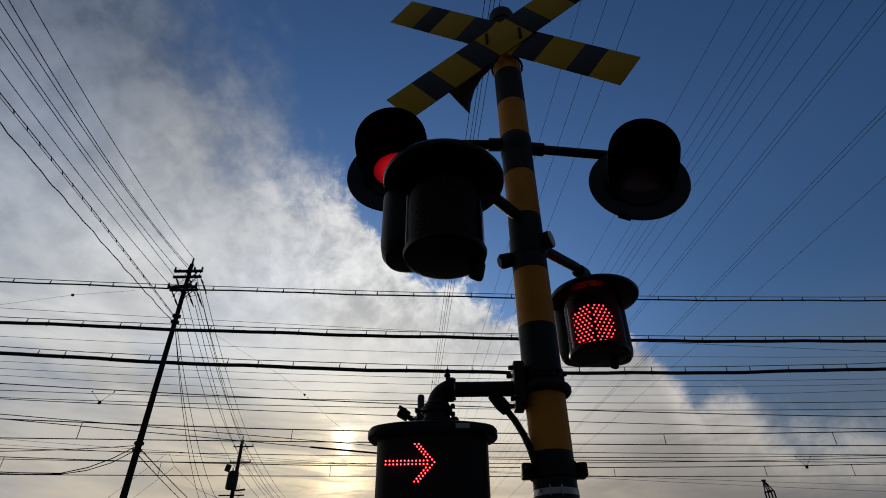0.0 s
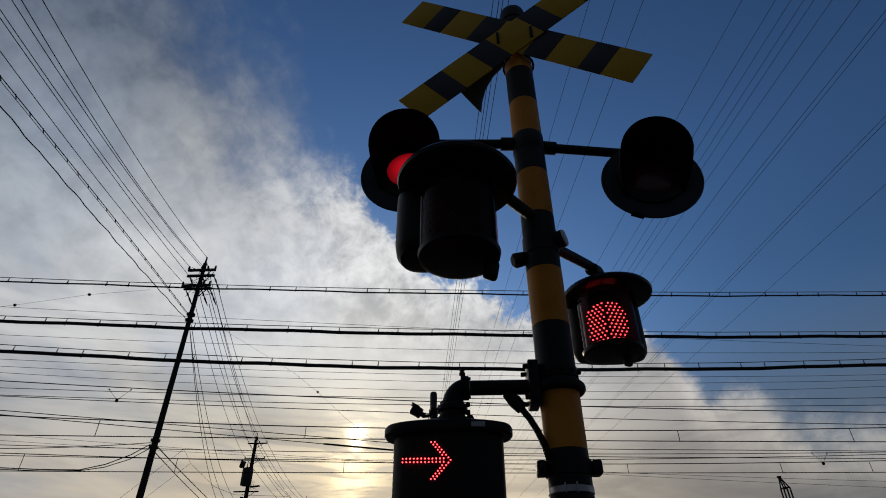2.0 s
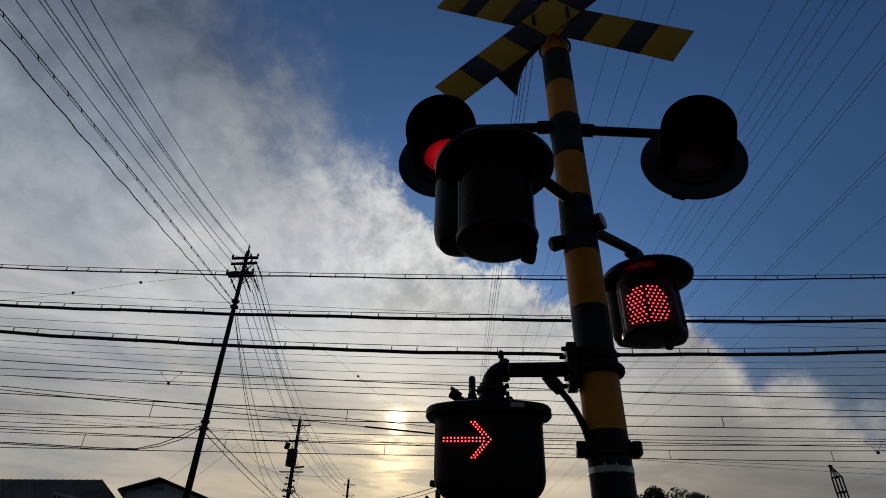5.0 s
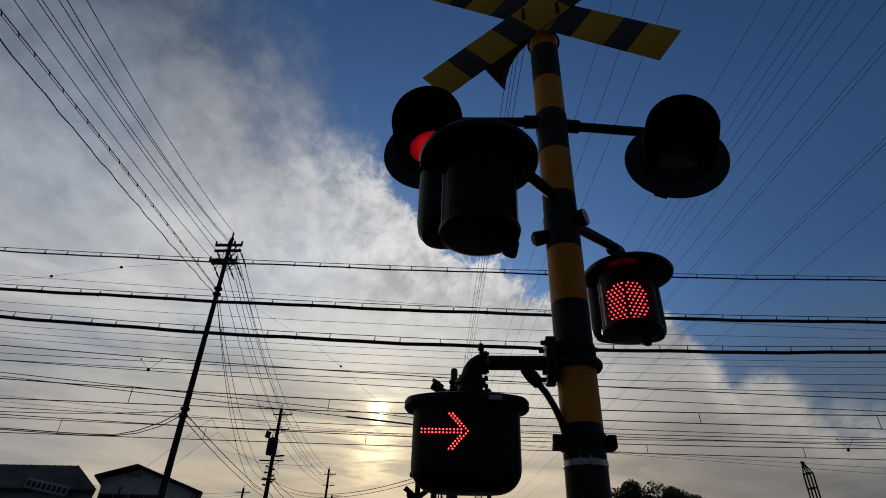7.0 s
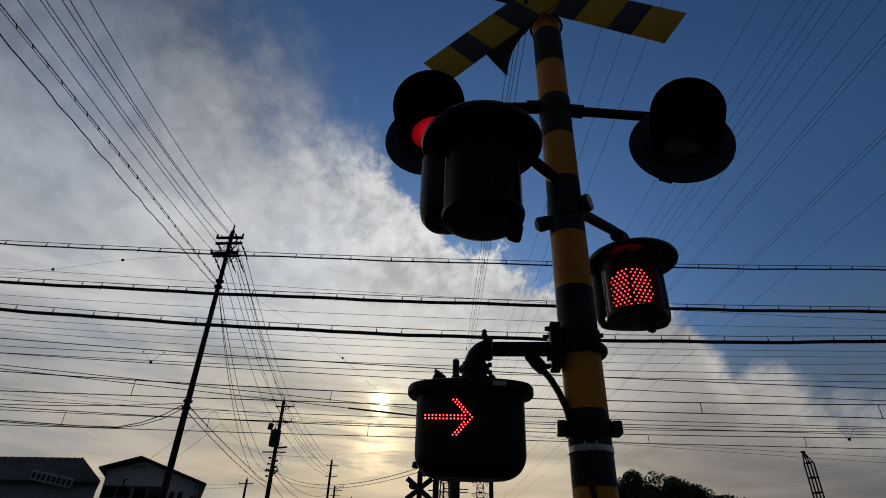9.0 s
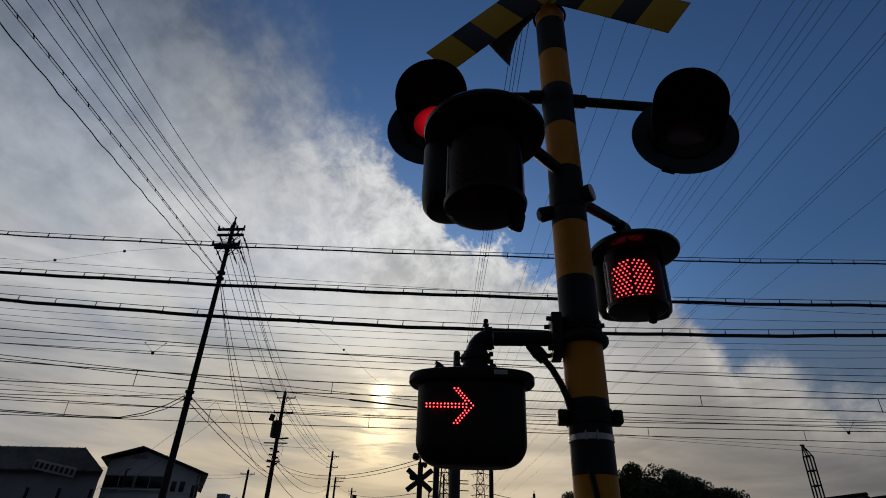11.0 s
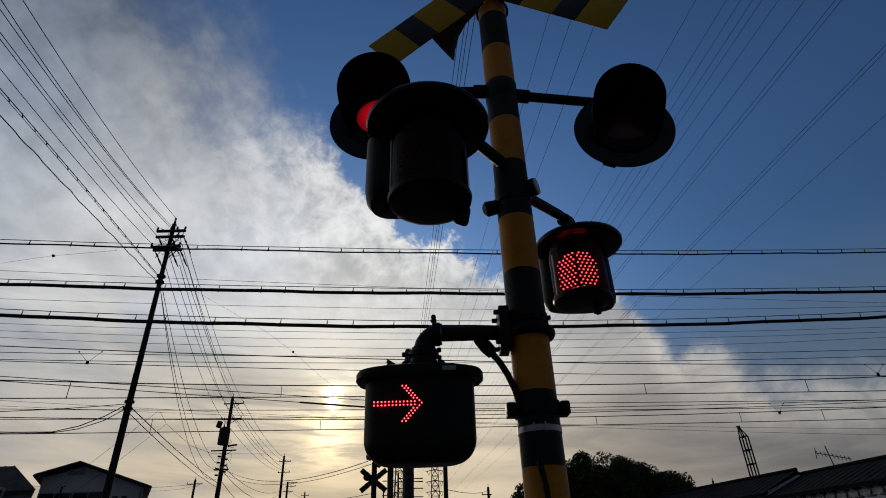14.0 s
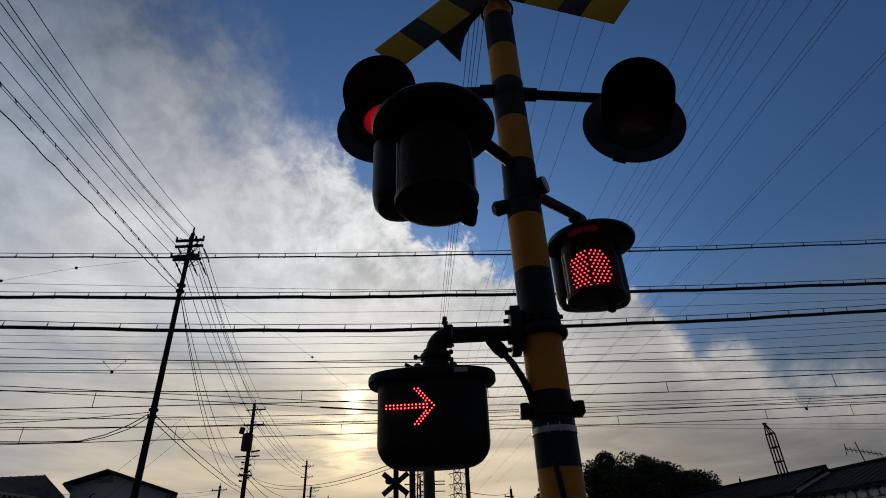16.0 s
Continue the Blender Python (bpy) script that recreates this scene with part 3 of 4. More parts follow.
beacon((0.003, 1.08), 2.232, 2.483, [(PX - 0.03, PY - 0.05, 2.605), (0.10, 1.20, 2.60), (0.03, 1.11, 2.58)], False, "black all-round crossing beacon with unlit diodes and round cap", 0, (-20, 50), (0.004, 1.075), (-0.095, 1.15, 0.078, 0.045, 1.0), (0.082, 1.0))
beacon((0.580, 1.80), 2.258, 2.506, [(PX + 0.04, PY + 0.035, 2.535), (0.50, 1.70, 2.60), (0.545, 1.755, 2.60)], True, "black all-round crossing beacon with lit red diodes and round cap", -17, (-47, 13), (0.556, 1.775), (0.579, 1.895, 0.142, 0.03, 0.45), (0.058, 0.62))

# ---------------------------------------------------------------- direction indicator
BX, BY = -0.037, 1.40
ind = thing("direction_indicator", (BX, BY, 1.657), "black train direction indicator box with lit red arrow", "indicator")
prof, zb, R = [(0.0, 1.657)], 1.657, 0.062
for k in range(0, 10):
    a = radians(10 * k)
    prof.append((0.146 - R + R * math.sin(a), zb + R - R * math.cos(a)))
prof.append((0.147, 1.875))
body = part("body", lathe(prof, upright((BX, BY, 0)), 64, 1.0, 0.48, 2.6), HOUSING, ind, "rounded black box body")
lid = part("lid", lathe([(0.145, 1.870), (0.168, 1.868), (0.173, 1.873), (0.173, 1.889), (0.168, 1.896), (0.15, 1.900), (0.10, 1.909), (0, 1.912)], upright((BX, BY, 0)), 64, 1.0, 0.50, 2.6), HOUSING, ind, "overhanging black lid")
part("nameplate", box((0.036, 0.002, 0.013), pose(0.042, BY - 0.0866, 1.882, -4, 0, 3), 0.0004), GREY_SIDING, lid, "small grey plate")
fy = BY - 0.0706


def arrow_dot(x, z):
    m = facing((x, fy, z), (0, -1, 0))
    part("diode", lathe([(0.00165, 0), (0.00165, 0.002), (0.0012, 0.0034), (0, 0.0038)], m, 8), LED_ON, ind, "lit red diode")
    # a second, wider disc is added to imitate the glow round the diode
    c = bmesh.new()
    bmesh.ops.create_circle(c, cap_ends=True, segments=12, radius=0.0029)
    c.transform(facing((x, fy - 0.0006, z), (0, -1, 0)))
    part("diode_halo", c, LED_HALO, ind)


for i in range(12):
    for z in (1.8015, 1.7930):
        arrow_dot(-0.152 + 0.00945 * i, z)
for s in (-1, 1):
    for k in range(1, 8):
        arrow_dot(-0.0305 - 0.0057 * k, 1.7972 + s * 0.0064 * k)
        if k > 1:
            arrow_dot(-0.0402 - 0.0057 * k, 1.7972 + s * 0.0064 * k)
arrow_dot(-0.0305, 1.7972)

# neck, elbow and arm that carry it
ym = 1.425
path = [(-0.026, ym - 0.01, 1.915), (-0.026, ym - 0.006, 1.965)]
for k in range(0, 10):
    a = radians(10 * k)
    path.append((-0.026 + 0.048 * (1 - math.cos(a)), ym, 1.970 + 0.048 * math.sin(a)))
elbow = part("elbow", tube(path, 0.0285, 20), IRON, ind)
part("neck_collar", lathe([(0.034, 1.915), (0.043, 1.918), (0.043, 1.928), (0.036, 1.932), (0.036, 1.944), (0.043, 1.947), (0.043, 1.960), (0.035, 1.965), (0.035, 1.972), (0.03, 1.976)], upright((-0.026, ym - 0.008, 0)), 28), IRON, ind)
part("arm", tube([(0.02, ym, 2.018), (0.215, ym, 2.018)], 0.0215, 20), IRON, ind)
flange = part("elbow_flange", tube([(0.003, ym, 2.018), (0.022, ym, 2.018)], 0.0345, 24), IRON, ind)
part("gasket", tube([(0.0222, ym, 2.018), (0.0262, ym, 2.018)], 0.0235, 24), ZINC, flange, "thin pale gasket")
for a in range(45, 360, 90):
    bolt((0.022, ym + 0.029 * math.cos(radians(a)), 2.018 + 0.029 * math.sin(radians(a))), (1, 0, 0), 0.0045, 0.006, flange)
for z, x in ((1.962, 0.012), (1.940, 0.012), (1.951, -0.075)):
    d = (1, -0.2, 0) if x > 0 else (-1, -0.2, 0)
    s = part("set_screw", lathe([(0.0035, 0), (0.0035, 0.014), (0.0075, 0.014), (0.0075, 0.022), (0.005, 0.024)], facing((x - (0.012 if x > 0 else -0.012), ym - 0.02, z), d), 8), IRON, ind)
part("set_screw", lathe([(0.005, 0), (0.005, 0.012), (0.009, 0.013), (0.009, 0.02), (0.005, 0.022), (0.008, 0.026), (0.006, 0.034), (0, 0.036)], upright((0.004, ym, 2.044)), 10), IRON, ind)
for x in (-0.075, 0.022):
    part("lid_bolt", lathe([(0.012, 0), (0.012, 0.008), (0.008, 0.014), (0, 0.015)], upright((x, 1.385, 1.912)), 12), IRON, ind)
part("flange_plate", box((0.03, 0.09, 0.125), pose(0.207, PY - 0.008, 2.022), 0.004), IRON, ind, "black bolted clamp plate")
for dz in (-0.045, 0.045):
    for dy in (-0.032, 0.032):
        bolt((0.192, PY - 0.008 + dy, 2.022 + dz), (-1, 0, 0), 0.007, 0.014, ind)
part("conduit_gland", tube([(0.128, ym, 2.0), (0.152, ym - 0.004, 1.975), (0.170, ym - 0.006, 1.953)], [0.013, 0.020, 0.017], 12), IRON, ind)
bm = bmesh.new()
cpts = [Vector((0.165, ym - 0.006, 1.958)), Vector((0.188, ym - 0.01, 1.925)), Vector((0.208, ym - 0.014, 1.885)), Vector((0.222, ym - 0.02, 1.845)), Vector((0.232, ym - 0.03, 1.79))]
fine_pts, radii = [], []
for i in range(len(cpts) - 1):
    for j in range(14):
        fine_pts.append(cpts[i].lerp(cpts[i + 1], j / 14))
        radii.append(0.0085 if (i * 14 + j) % 2 else 0.0102)
part("flexible_conduit", tube(fine_pts, radii, 12), IRON, ind, "ribbed black conduit")


# ---------------------------------------------------------------- overhead wires along the railway
A0 = radians(-4.7)
rail_n, rail_u = Vector((math.sin(A0), math.cos(A0), 0)), Vector((math.cos(A0), -math.sin(A0), 0))
EYE = Vector((0.0, -0.1, 1.445))


def along(d, k, s, tilt=0.0, bend=0.0):
    """A place s along the railway, d beyond the camera's first stand, k times d above it, on a wire that leans and sags."""
    far_s = max(-30.0, min(30.0, s))
    rise = tilt * far_s + bend * far_s * far_s + (tilt + 2 * bend * far_s) * 0.4 * (s - far_s)
    return EYE + rail_n * d + rail_u * s + Vector((0, 0, k * d + rise))


def run(d, k, tilt, bend, half=62, n=41, r=0.01, wave=0.0):
    pts = []
    for i in range(n):
        s = -half + 2 * half * i / (n - 1)
        pts.append(along(d, k, s, tilt, bend) + Vector((0, 0, wave * (math.sin(s * 1.7) + 0.6 * math.sin(s * 4.1 + k * 50)))))
    return tube(pts, r, 6)


def rail_wire(d, k, tilt, bend, r, label, mat=None):
    ob = thing("railway_wire", along(d, k, 0), label, "overhead wire", "overhead wires along the railway")
    part("wire", run(d, k, tilt, bend, r=r), mat or WIRE, ob)
    return ob


def lashed_cable(d, k, tilt, bend, gap, r, step, phase, label):
    """A thick cable hung by clips under a thin carrying wire."""
    ob = thing("lashed_cable", along(d, k, 0), label, "overhead cable", "lashed cables along the railway")
    part("cable", run(d, k, tilt, bend, n=260, r=r, wave=0.008), WIRE, ob)
    part("carrying_wire", run(d, k + gap, tilt, bend, r=0.0075), THIN, ob)
    clip = None
    for i in range(-28, 29):
        s = i * step + phase + 0.12 * math.sin(i * 2.3)
        if clip is None:
            bm = tube([(0, 0, -r * 1.1), (0.005, 0, gap * d * 0.5), (0.012, 0, gap * d)], [0.013, 0.010, 0.006], 6)
            clip = mesh_of("clip", bm, WIRE)
        c = new("clip", clip)
        c.parent = ob
        c.location = along(d, k, s, tilt, bend) - along(d, k, 0)
        c.rotation_euler = (0, 0, -A0 + 0.3 * math.sin(i * 5.1))
    return ob


lashed_cable(10.0, 0.5672, 0.0009, 0.00153, 0.0085, 0.016, 0.66, 0.1, "thin black lashed cable with small clips")
lashed_cable(10.2, 0.4747, -0.0041, 0.00159, 0.0105, 0.034, 0.60, 0.25, "thick black lashed cable with small clips")
lashed_cable(10.4, 0.4034, -0.0064, 0.00285, 0.0120, 0.036, 0.72, 0.0, "thick black lashed cable hung below another")
for k, tilt, bend in ((0.4878, -0.0325, 0.00054), (0.4414, -0.0081, 0.00147), (0.3903, -0.0081, 0.00184), (0.3766, -0.0067, 0.00199), (0.3593, -0.0082, 0.00257)):
    rail_wire(12.0, k, tilt, bend, 0.0046, "thin grey wire strung along the railway", THIN)
for k, tilt, bend, r in ((0.3384, -0.0273, 0.00097, 0.013), (0.3444, -0.0022, 0.00097, 0.009), (0.3313, -0.0027, 0.00092, 0.009), (0.3162, -0.0239, 0.00064, 0.010)):
    rail_wire(15.5, k, tilt, bend, r, "dark feeder wire strung along the railway")
rail_wire(17.0, 0.2457, -0.0028, 0.00079, 0.010, "dark feeder wire above the far track")
for k, tilt in ((0.2273, -0.0395), (0.2278, -0.0525)):
    rail_wire(20.0, k, tilt, 0.0006, 0.0055, "faint thin wire beyond the far track", THIN)
rail_wire(17.2, 0.2337, 0.0055, 0.00084, 0.010, "dark feeder wire above the far track")


def contact_line(d, top, low, stops, label):
    ob = thing("catenary", along(d, low[0], 0), label, "overhead line", "track overhead lines")
    part("messenger_wire", run(d, *top, r=0.0125), WIRE, ob)
    part("contact_wire", run(d, *low, r=0.0115), WIRE, ob)
    for s in stops:
        a, b = along(d, low[0], s, *low[1:]), along(d, top[0], s, *top[1:])
        part("dropper", tube([a, b], 0.009, 6), WIRE, ob)
    return ob


contact_line(13.7, (0.288, -0.0075, 0.00152), (0.2692, -0.0004, 0.00027), (-22.6, -17.6, -12.6, -7.66, -2.71, 1.9, 6.51, 10.98, 15.8, 20.6), "contact wire and messenger wire above the near track")
contact_line(17.4, (0.2287, -0.0046, 0.00105), (0.2128, 0.0033, 0.00021), (-25.5, -20.9, -16.3, -11.56, -7.1, -2.17, 2.1, 6.44, 11.26, 14.14, 19.0), "contact wire and messenger wire above the far track")

# small yokes hung between the feeders
for d, k, s in ((15.5, 0.3345, -8.4), (17.2, 0.233, 12.5), (15.5, 0.306, 14.88)):
    p = along(d, k, s)
    y = thing("feeder_yoke", tuple(p), "small dark feeder yoke hung between wires", "fitting", "feeder yokes")
    part("weight", lathe([(0.0, -0.06), (0.035, -0.05), (0.045, 0.0), (0.03, 0.04), (0, 0.045)], upright(p), 12), IRON, y)
    for e in ((-0.30, 0.30) if d < 16 else (-0.24, 0.24)):
        part("strap", tube([p, p + rail_u * e + Vector((0, 0, 0.3))], 0.005, 6), WIRE, y)
        part("strap_end", lathe([(0, -0.03), (0.025, 0), (0, 0.03)], upright(p + rail_u * e + Vector((0, 0, 0.3))), 8), IRON, y)


def hung(a, b, sag, r, n=18):
    a, b = Vector(a), Vector(b)
    return tube([a.lerp(b, i / n) - Vector((0, 0, 4 * sag * (i / n) * (1 - i / n))) for i in range(n + 1)], r, 6)


def cable(a, b, sag, r, label, group, mat=None, n=18):
    ob = thing("overhead_cable", tuple(a), label, "cable", group)
    part("conductor", hung(a, b, sag, r, n), mat or WIRE, ob)
    return ob


def beyond(a, b, f):
    return tuple(Vector(a) + (Vector(b) - Vector(a)) * f)


for a, b, sleeve in (((-13.62, 14, 6.3), (-2.37, 18, 6.24), False), ((-13.57, 14, 6.19), (-2.29, 17.5, 5.89), True)):
    first = beyond(a, b, -0.8)
    w = thing("overhead_cable", first, "dark wire slanting over the tracks with a thick sleeve" if sleeve else "dark wire slanting over the tracks", "cable", "slanting wires")
    bend_at = Vector(beyond(a, b, 1.15))
    part("conductor", tube([first, a, b, bend_at, bend_at + rail_u * 6 + Vector((0, 0, -0.03)), bend_at + rail_u * 60], 0.011, 6), WIRE, w)
    if sleeve:
        part("sleeve", tube([beyond(a, b, f) for f in (0.825, 0.83, 1.12, 1.125)], [0.012, 0.028, 0.028, 0.012], 8), WIRE, w, "thick black sleeve")


for points in (((-22.0, 30, 3.2), (-17.99, 30, 6.61), (-15.18, 30, 9.1), (-15.06, 30, 9.27), (-14.95, 30, 9.1), (-14.5, 30, 8.49), (-12.97, 30, 7.32), (-11.83, 30, 6.91), (-9.0, 30, 6.8)),
               ((-22.0, 30, 2.6), (-16.89, 30, 6.41), (-14.5, 30.0, 8.49))):
    w = thing("service_wire", points[0], "thin slack service wire slanting between roofs", "cable", "slack service wires")
    part("wire", tube(points, 0.008, 6), WIRE, w)
for points, beads in ((((-19.0, 11.0, 7.25), (-11.7, 11.0, 7.56), (-10.47, 11.0, 7.68), (-8.77, 11.0, 7.92), (-6.95, 10.4, 7.66)), (2, 3)),
                      (((-9.6, 17.9, 10.9), (-5.21, 16.0, 7.88), (-4.37, 16.0, 7.24), (-3.44, 16.0, 6.43), (-2.4, 15.6, 5.6)), (2,))):
    w = thing("span_wire", points[0], "thin slack span wire with small round beads", "cable", "beaded span wires")
    part("wire", tube(points, 0.003, 6), THIN, w)
    for i in beads:
        part("bead", lathe([(0, -0.04), (0.03, -0.02), (0.036, 0), (0.03, 0.02), (0, 0.04)], upright(points[i]), 10), IRON, w)


# ---------------------------------------------------------------- utility poles
def insulator(at, parent, r=0.05, h=0.16, turn=(0, 0, 1)):
    prof = [(r * 0.3, 0), (r * 0.3, h * 0.2), (r, h * 0.28), (r * 0.55, h * 0.45), (r * 0.9, h * 0.55), (r * 0.5, h * 0.75), (r * 0.7, h * 0.85), (0, h)]
    return part("insulator", lathe(prof, facing(at, turn, (0.0, 1, 0.1)), 10), CERAMIC, parent)


def utility_pole(x, y, h, r, arms, label, group="utility poles", mat=None):
    ob = thing("utility_pole", (x, y, 0), label, "utility pole", group)
    part("shaft", tube([(x, y, -0.5), (x, y, h * 0.5), (x, y, h)], [r * 1.25, r * 1.0, r * 0.72], 16), mat or SHADED_CONCRETE, ob)
    part("top_pin", tube([(x, y, h - 0.1), (x + 0.01, y, h + 0.28)], 0.035, 8), STEEL, ob)
    for z, left, right, pins in arms:
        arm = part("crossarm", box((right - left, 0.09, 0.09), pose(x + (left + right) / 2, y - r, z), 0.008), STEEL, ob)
        for p in pins:
            insulator((x + p, y - r, z + 0.04), arm)
        part("brace", tube([(x + right * 0.7, y - r, z - 0.03), (x, y - r * 0.6, z - 0.45)], 0.018, 6), STEEL, arm)
    return ob


U1 = (-10.07, 18.0)
up1 = utility_pole(U1[0], U1[1], 13.29, 0.100, [(12.92, -0.55, 0.55, (-0.53, -0.02, 0.22, 0.52)), (12.66, -0.52, 0.56, ()), (12.22, -0.62, 0.50, (-0.6, 0.2, 0.45)), (12.08, -0.5, 0.58, ())], "tall concrete utility pole, dark in silhouette, with two double crossarms")
for ox, z in ((-0.42, 12.62), (0.08, 12.62), (0.54, 12.62), (-0.42, 12.04), (0.18, 12.04), (0.52, 12.04)):
    part("strain_insulator", tube([(U1[0] + ox, 17.9, z), (U1[0] + ox + 0.03, 18.1, z - 0.1), (U1[0] + ox + 0.045, 18.15, z - 0.15), (U1[0] + ox + 0.06, 18.25, z - 0.22), (U1[0] + ox + 0.1, 18.5, z - 0.38)], [0.012, 0.038, 0.018, 0.038, 0.012], 8), CERAMIC, up1)
for z, dx in ((11.02, -0.1), (10.78, -0.1), (6.42, -0.12), (6.2, 0.12)):
    part("cable_band", lathe([(0.1, -0.04), (0.15, -0.035), (0.15, 0.035), (0.1, 0.04)], upright((U1[0], U1[1], z)), 16), STEEL, up1)
U2 = (-16.4, 44.0)
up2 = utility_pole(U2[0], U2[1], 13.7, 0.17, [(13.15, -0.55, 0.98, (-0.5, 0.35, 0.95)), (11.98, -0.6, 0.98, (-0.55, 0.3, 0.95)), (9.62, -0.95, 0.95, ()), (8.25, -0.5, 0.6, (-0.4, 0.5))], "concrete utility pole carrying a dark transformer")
tr = part("transformer", lathe([(0.0, 9.95), (0.36, 9.97), (0.40, 10.05), (0.40, 11.1), (0.36, 11.2), (0.2, 11.27), (0, 11.28)], upright((U2[0] - 0.02, U2[1] - 0.5, 0)), 24), STEEL, up2, "dark grey transformer drum")
part("bushing", tube([(U2[0] - 0.1, U2[1] - 0.5, 11.26), (U2[0] - 0.12, U2[1] - 0.5, 11.5)], [0.05, 0.03], 8), CERAMIC, tr)
part("switch_box", box((0.34, 0.3, 0.5), pose(U2[0] - 0.62, U2[1] - 0.25, 11.55, 0, 12, 0), 0.03), STEEL, up2)
part("cut_out", box((0.7, 0.2, 0.1), pose(U2[0] + 0.65, U2[1] - 0.3, 9.95, 0, -6, 0), 0.02), STEEL, up2)
for i in range(7):
    part("cable_clamp", box((0.22, 0.16, 0.12), pose(U2[0] + (0.28 if i % 2 else -0.26), U2[1] - 0.15, 9.2 - i * 0.22, 0, 8 * (-1) ** i, 0), 0.02), STEEL, up2)
utility_pole(-21.45, 80.0, 15.4, 0.19, [(14.65, -0.55, 1.05, (-0.5, 0.3, 1.0)), (13.25, -0.6, 1.05, (-0.5, 0.3, 1.0))], "distant utility pole with two crossarms")
utility_pole(-24.45, 95.0, 14.0, 0.2, [(13.9, -0.1, 1.6, (1.5,)), (13.35, -0.2, 1.4, (0.6, 1.3)), (12.6, -0.6, 1.0, ())], "distant utility pole with short arms")
utility_pole(-28.95, 70.0, 11.3, 0.17, [(10.8, -0.85, 0.95, (-0.8, 0.1, 0.9))], "distant short utility pole with one crossarm")
u5 = utility_pole(-27.25, 120.0, 15.3, 0.2, [(14.7, -0.7, 0.9, (-0.6, 0.8)), (14.0, -0.6, 0.9, ())], "far utility pole with a transformer")
part("transformer", lathe([(0.0, 12.9), (0.45, 12.95), (0.45, 14.0), (0, 14.1)], upright((-26.5, 119.6, 0)), 16), STEEL, u5)
utility_pole(-36.0, 165.0, 15.2, 0.2, [(14.6, -0.9, 0.9, (-0.8, 0.8))], "very far utility pole")
utility_pole(4.75, 60.0, 8.3, 0.17, [(7.6, -0.7, 0.3, (-0.6,))], "short dark pole with a small bracket")
utility_pole(8.0, 75.0, 7.6, 0.15, [(7.2, -0.6, 0.6, (-0.5, 0.5))], "far pole beside the trees")
utility_pole(27.5, 60.0, 8.2, 0.14, [(7.6, -0.7, 0.7, (-0.6, 0.6)), (7.0, -0.5, 0.9, ())], "far utility pole behind the trees")

# wires from the near pole to one behind the camera
tops = (((-10.07, 18, 13.58), -5.91, 1.40), ((-10.05, 17.85, 13.08), -5.84, 1.72), ((-10.15, 17.85, 13.08), -6.92, 1.28),
        ((-10.6, 17.85, 13.08), -7.74, 0.98), ((-10.25, 17.85, 12.38), -8.34, 0.65), ((-10.7, 17.85, 12.38), -8.44, 0.88))
for a, x_end, sag in tops:
    cable(a, (x_end, -10.0, 12.9), sag, 0.0095, "thin power wire strung from the utility pole", "power wires at the utility pole", n=40)
for a, x_end, sag, r, twist in (((-10.17, 17.9, 11.05), -8.2, -0.32, 0.011, 0.0), ((-10.17, 17.9, 11.0), -8.27, -0.30, 0.007, 0.0), ((-10.17, 17.9, 10.8), -7.56, 0.32, 0.013, 0.013)):
    c = thing("overhead_cable", a, "twisted telephone cable strung from the utility pole" if twist else "lashed telephone cable strung from the utility pole", "cable", "telephone cables")
    way_on = Vector((x_end, -10.0, 9.8)) - Vector(a)
    pts = [Vector(a) + way_on * (i / 110) + Vector((twist * math.sin(i * 1.9), 0, twist * math.sin(i * 1.1) - 4 * sag * (i / 110) * (1 - i / 110))) for i in range(111)]
    part("conductor", tube(pts, r, 6), WIRE if twist else THIN, c)
    if r == 0.011:
        for i in range(3, 88, 2):
            part("lashing", tube([pts[i] + Vector((0, 0, 0.02)), pts[i] + Vector((0.01, 0.06, -0.075))], 0.012, 5), THIN, c)
# slack jumpers between the insulators of the near poles
rng = random.Random(9)
for ob, (x, y), zs in ((up1, U1, (12.95, 12.3)), (up2, U2, (13.2, 12.0, 10.4, 9.4, 8.6))):
    for z in zs:
        for i in range(4):
            a = Vector((x + rng.uniform(-0.5, 0.5), y - 0.1, z + rng.uniform(-0.1, 0.25)))
            b = Vector((x + rng.uniform(-0.5, 0.7), y + rng.uniform(-0.1, 0.3), z - rng.uniform(0.2, 0.75)))
            c = (a + b) / 2 + Vector((rng.uniform(-0.2, 0.35), 0, rng.uniform(-0.25, 0.3)))
            part("jumper", tube([a, a.lerp(c, 0.6), c, c.lerp(b, 0.5), b], 0.012, 5), WIRE, ob)
# spans to the next poles
pairs = (((-10.09, 18, 13.5), (-16.4, 44, 13.9), 0.45), ((-9.50, 18.5, 12.32), (-15.45, 44, 13.2), 0.45), ((-9.90, 18.5, 12.32), (-16.05, 44, 13.2), 0.45), ((-10.30, 18.5, 12.32), (-16.9, 44, 13.2), 0.45),
         ((-9.45, 18.5, 11.74), (-15.45, 44, 12.05), 0.55), ((-9.75, 18.5, 11.74), (-16.1, 44, 12.05), 0.55), ((-10.30, 18.5, 11.74), (-16.95, 44, 12.05), 0.55),
         ((-9.95, 18, 10.6), (-16.1, 44, 8.3), 1.4), ((-9.95, 18, 10.4), (-16.6, 44, 8.3), 1.65), ((-9.95, 18, 10.4), (-16.7, 44, 7.6), 1.8))
for a, b, sag in pairs:
    cable(a, b, sag, 0.0125, "thin power wire between two utility poles", "wires between the poles")
for ox, z in ((-0.5, 13.2), (0.95, 13.2), (0.35, 13.2), (-0.5, 12.05), (0.95, 12.05), (0.3, 12.05)):
    cable((-16.4 + ox, 44, z), (-21.45 + ox, 80, z + 1.4), 0.7, 0.016, "power wire running on to distant poles", "wires between the poles")
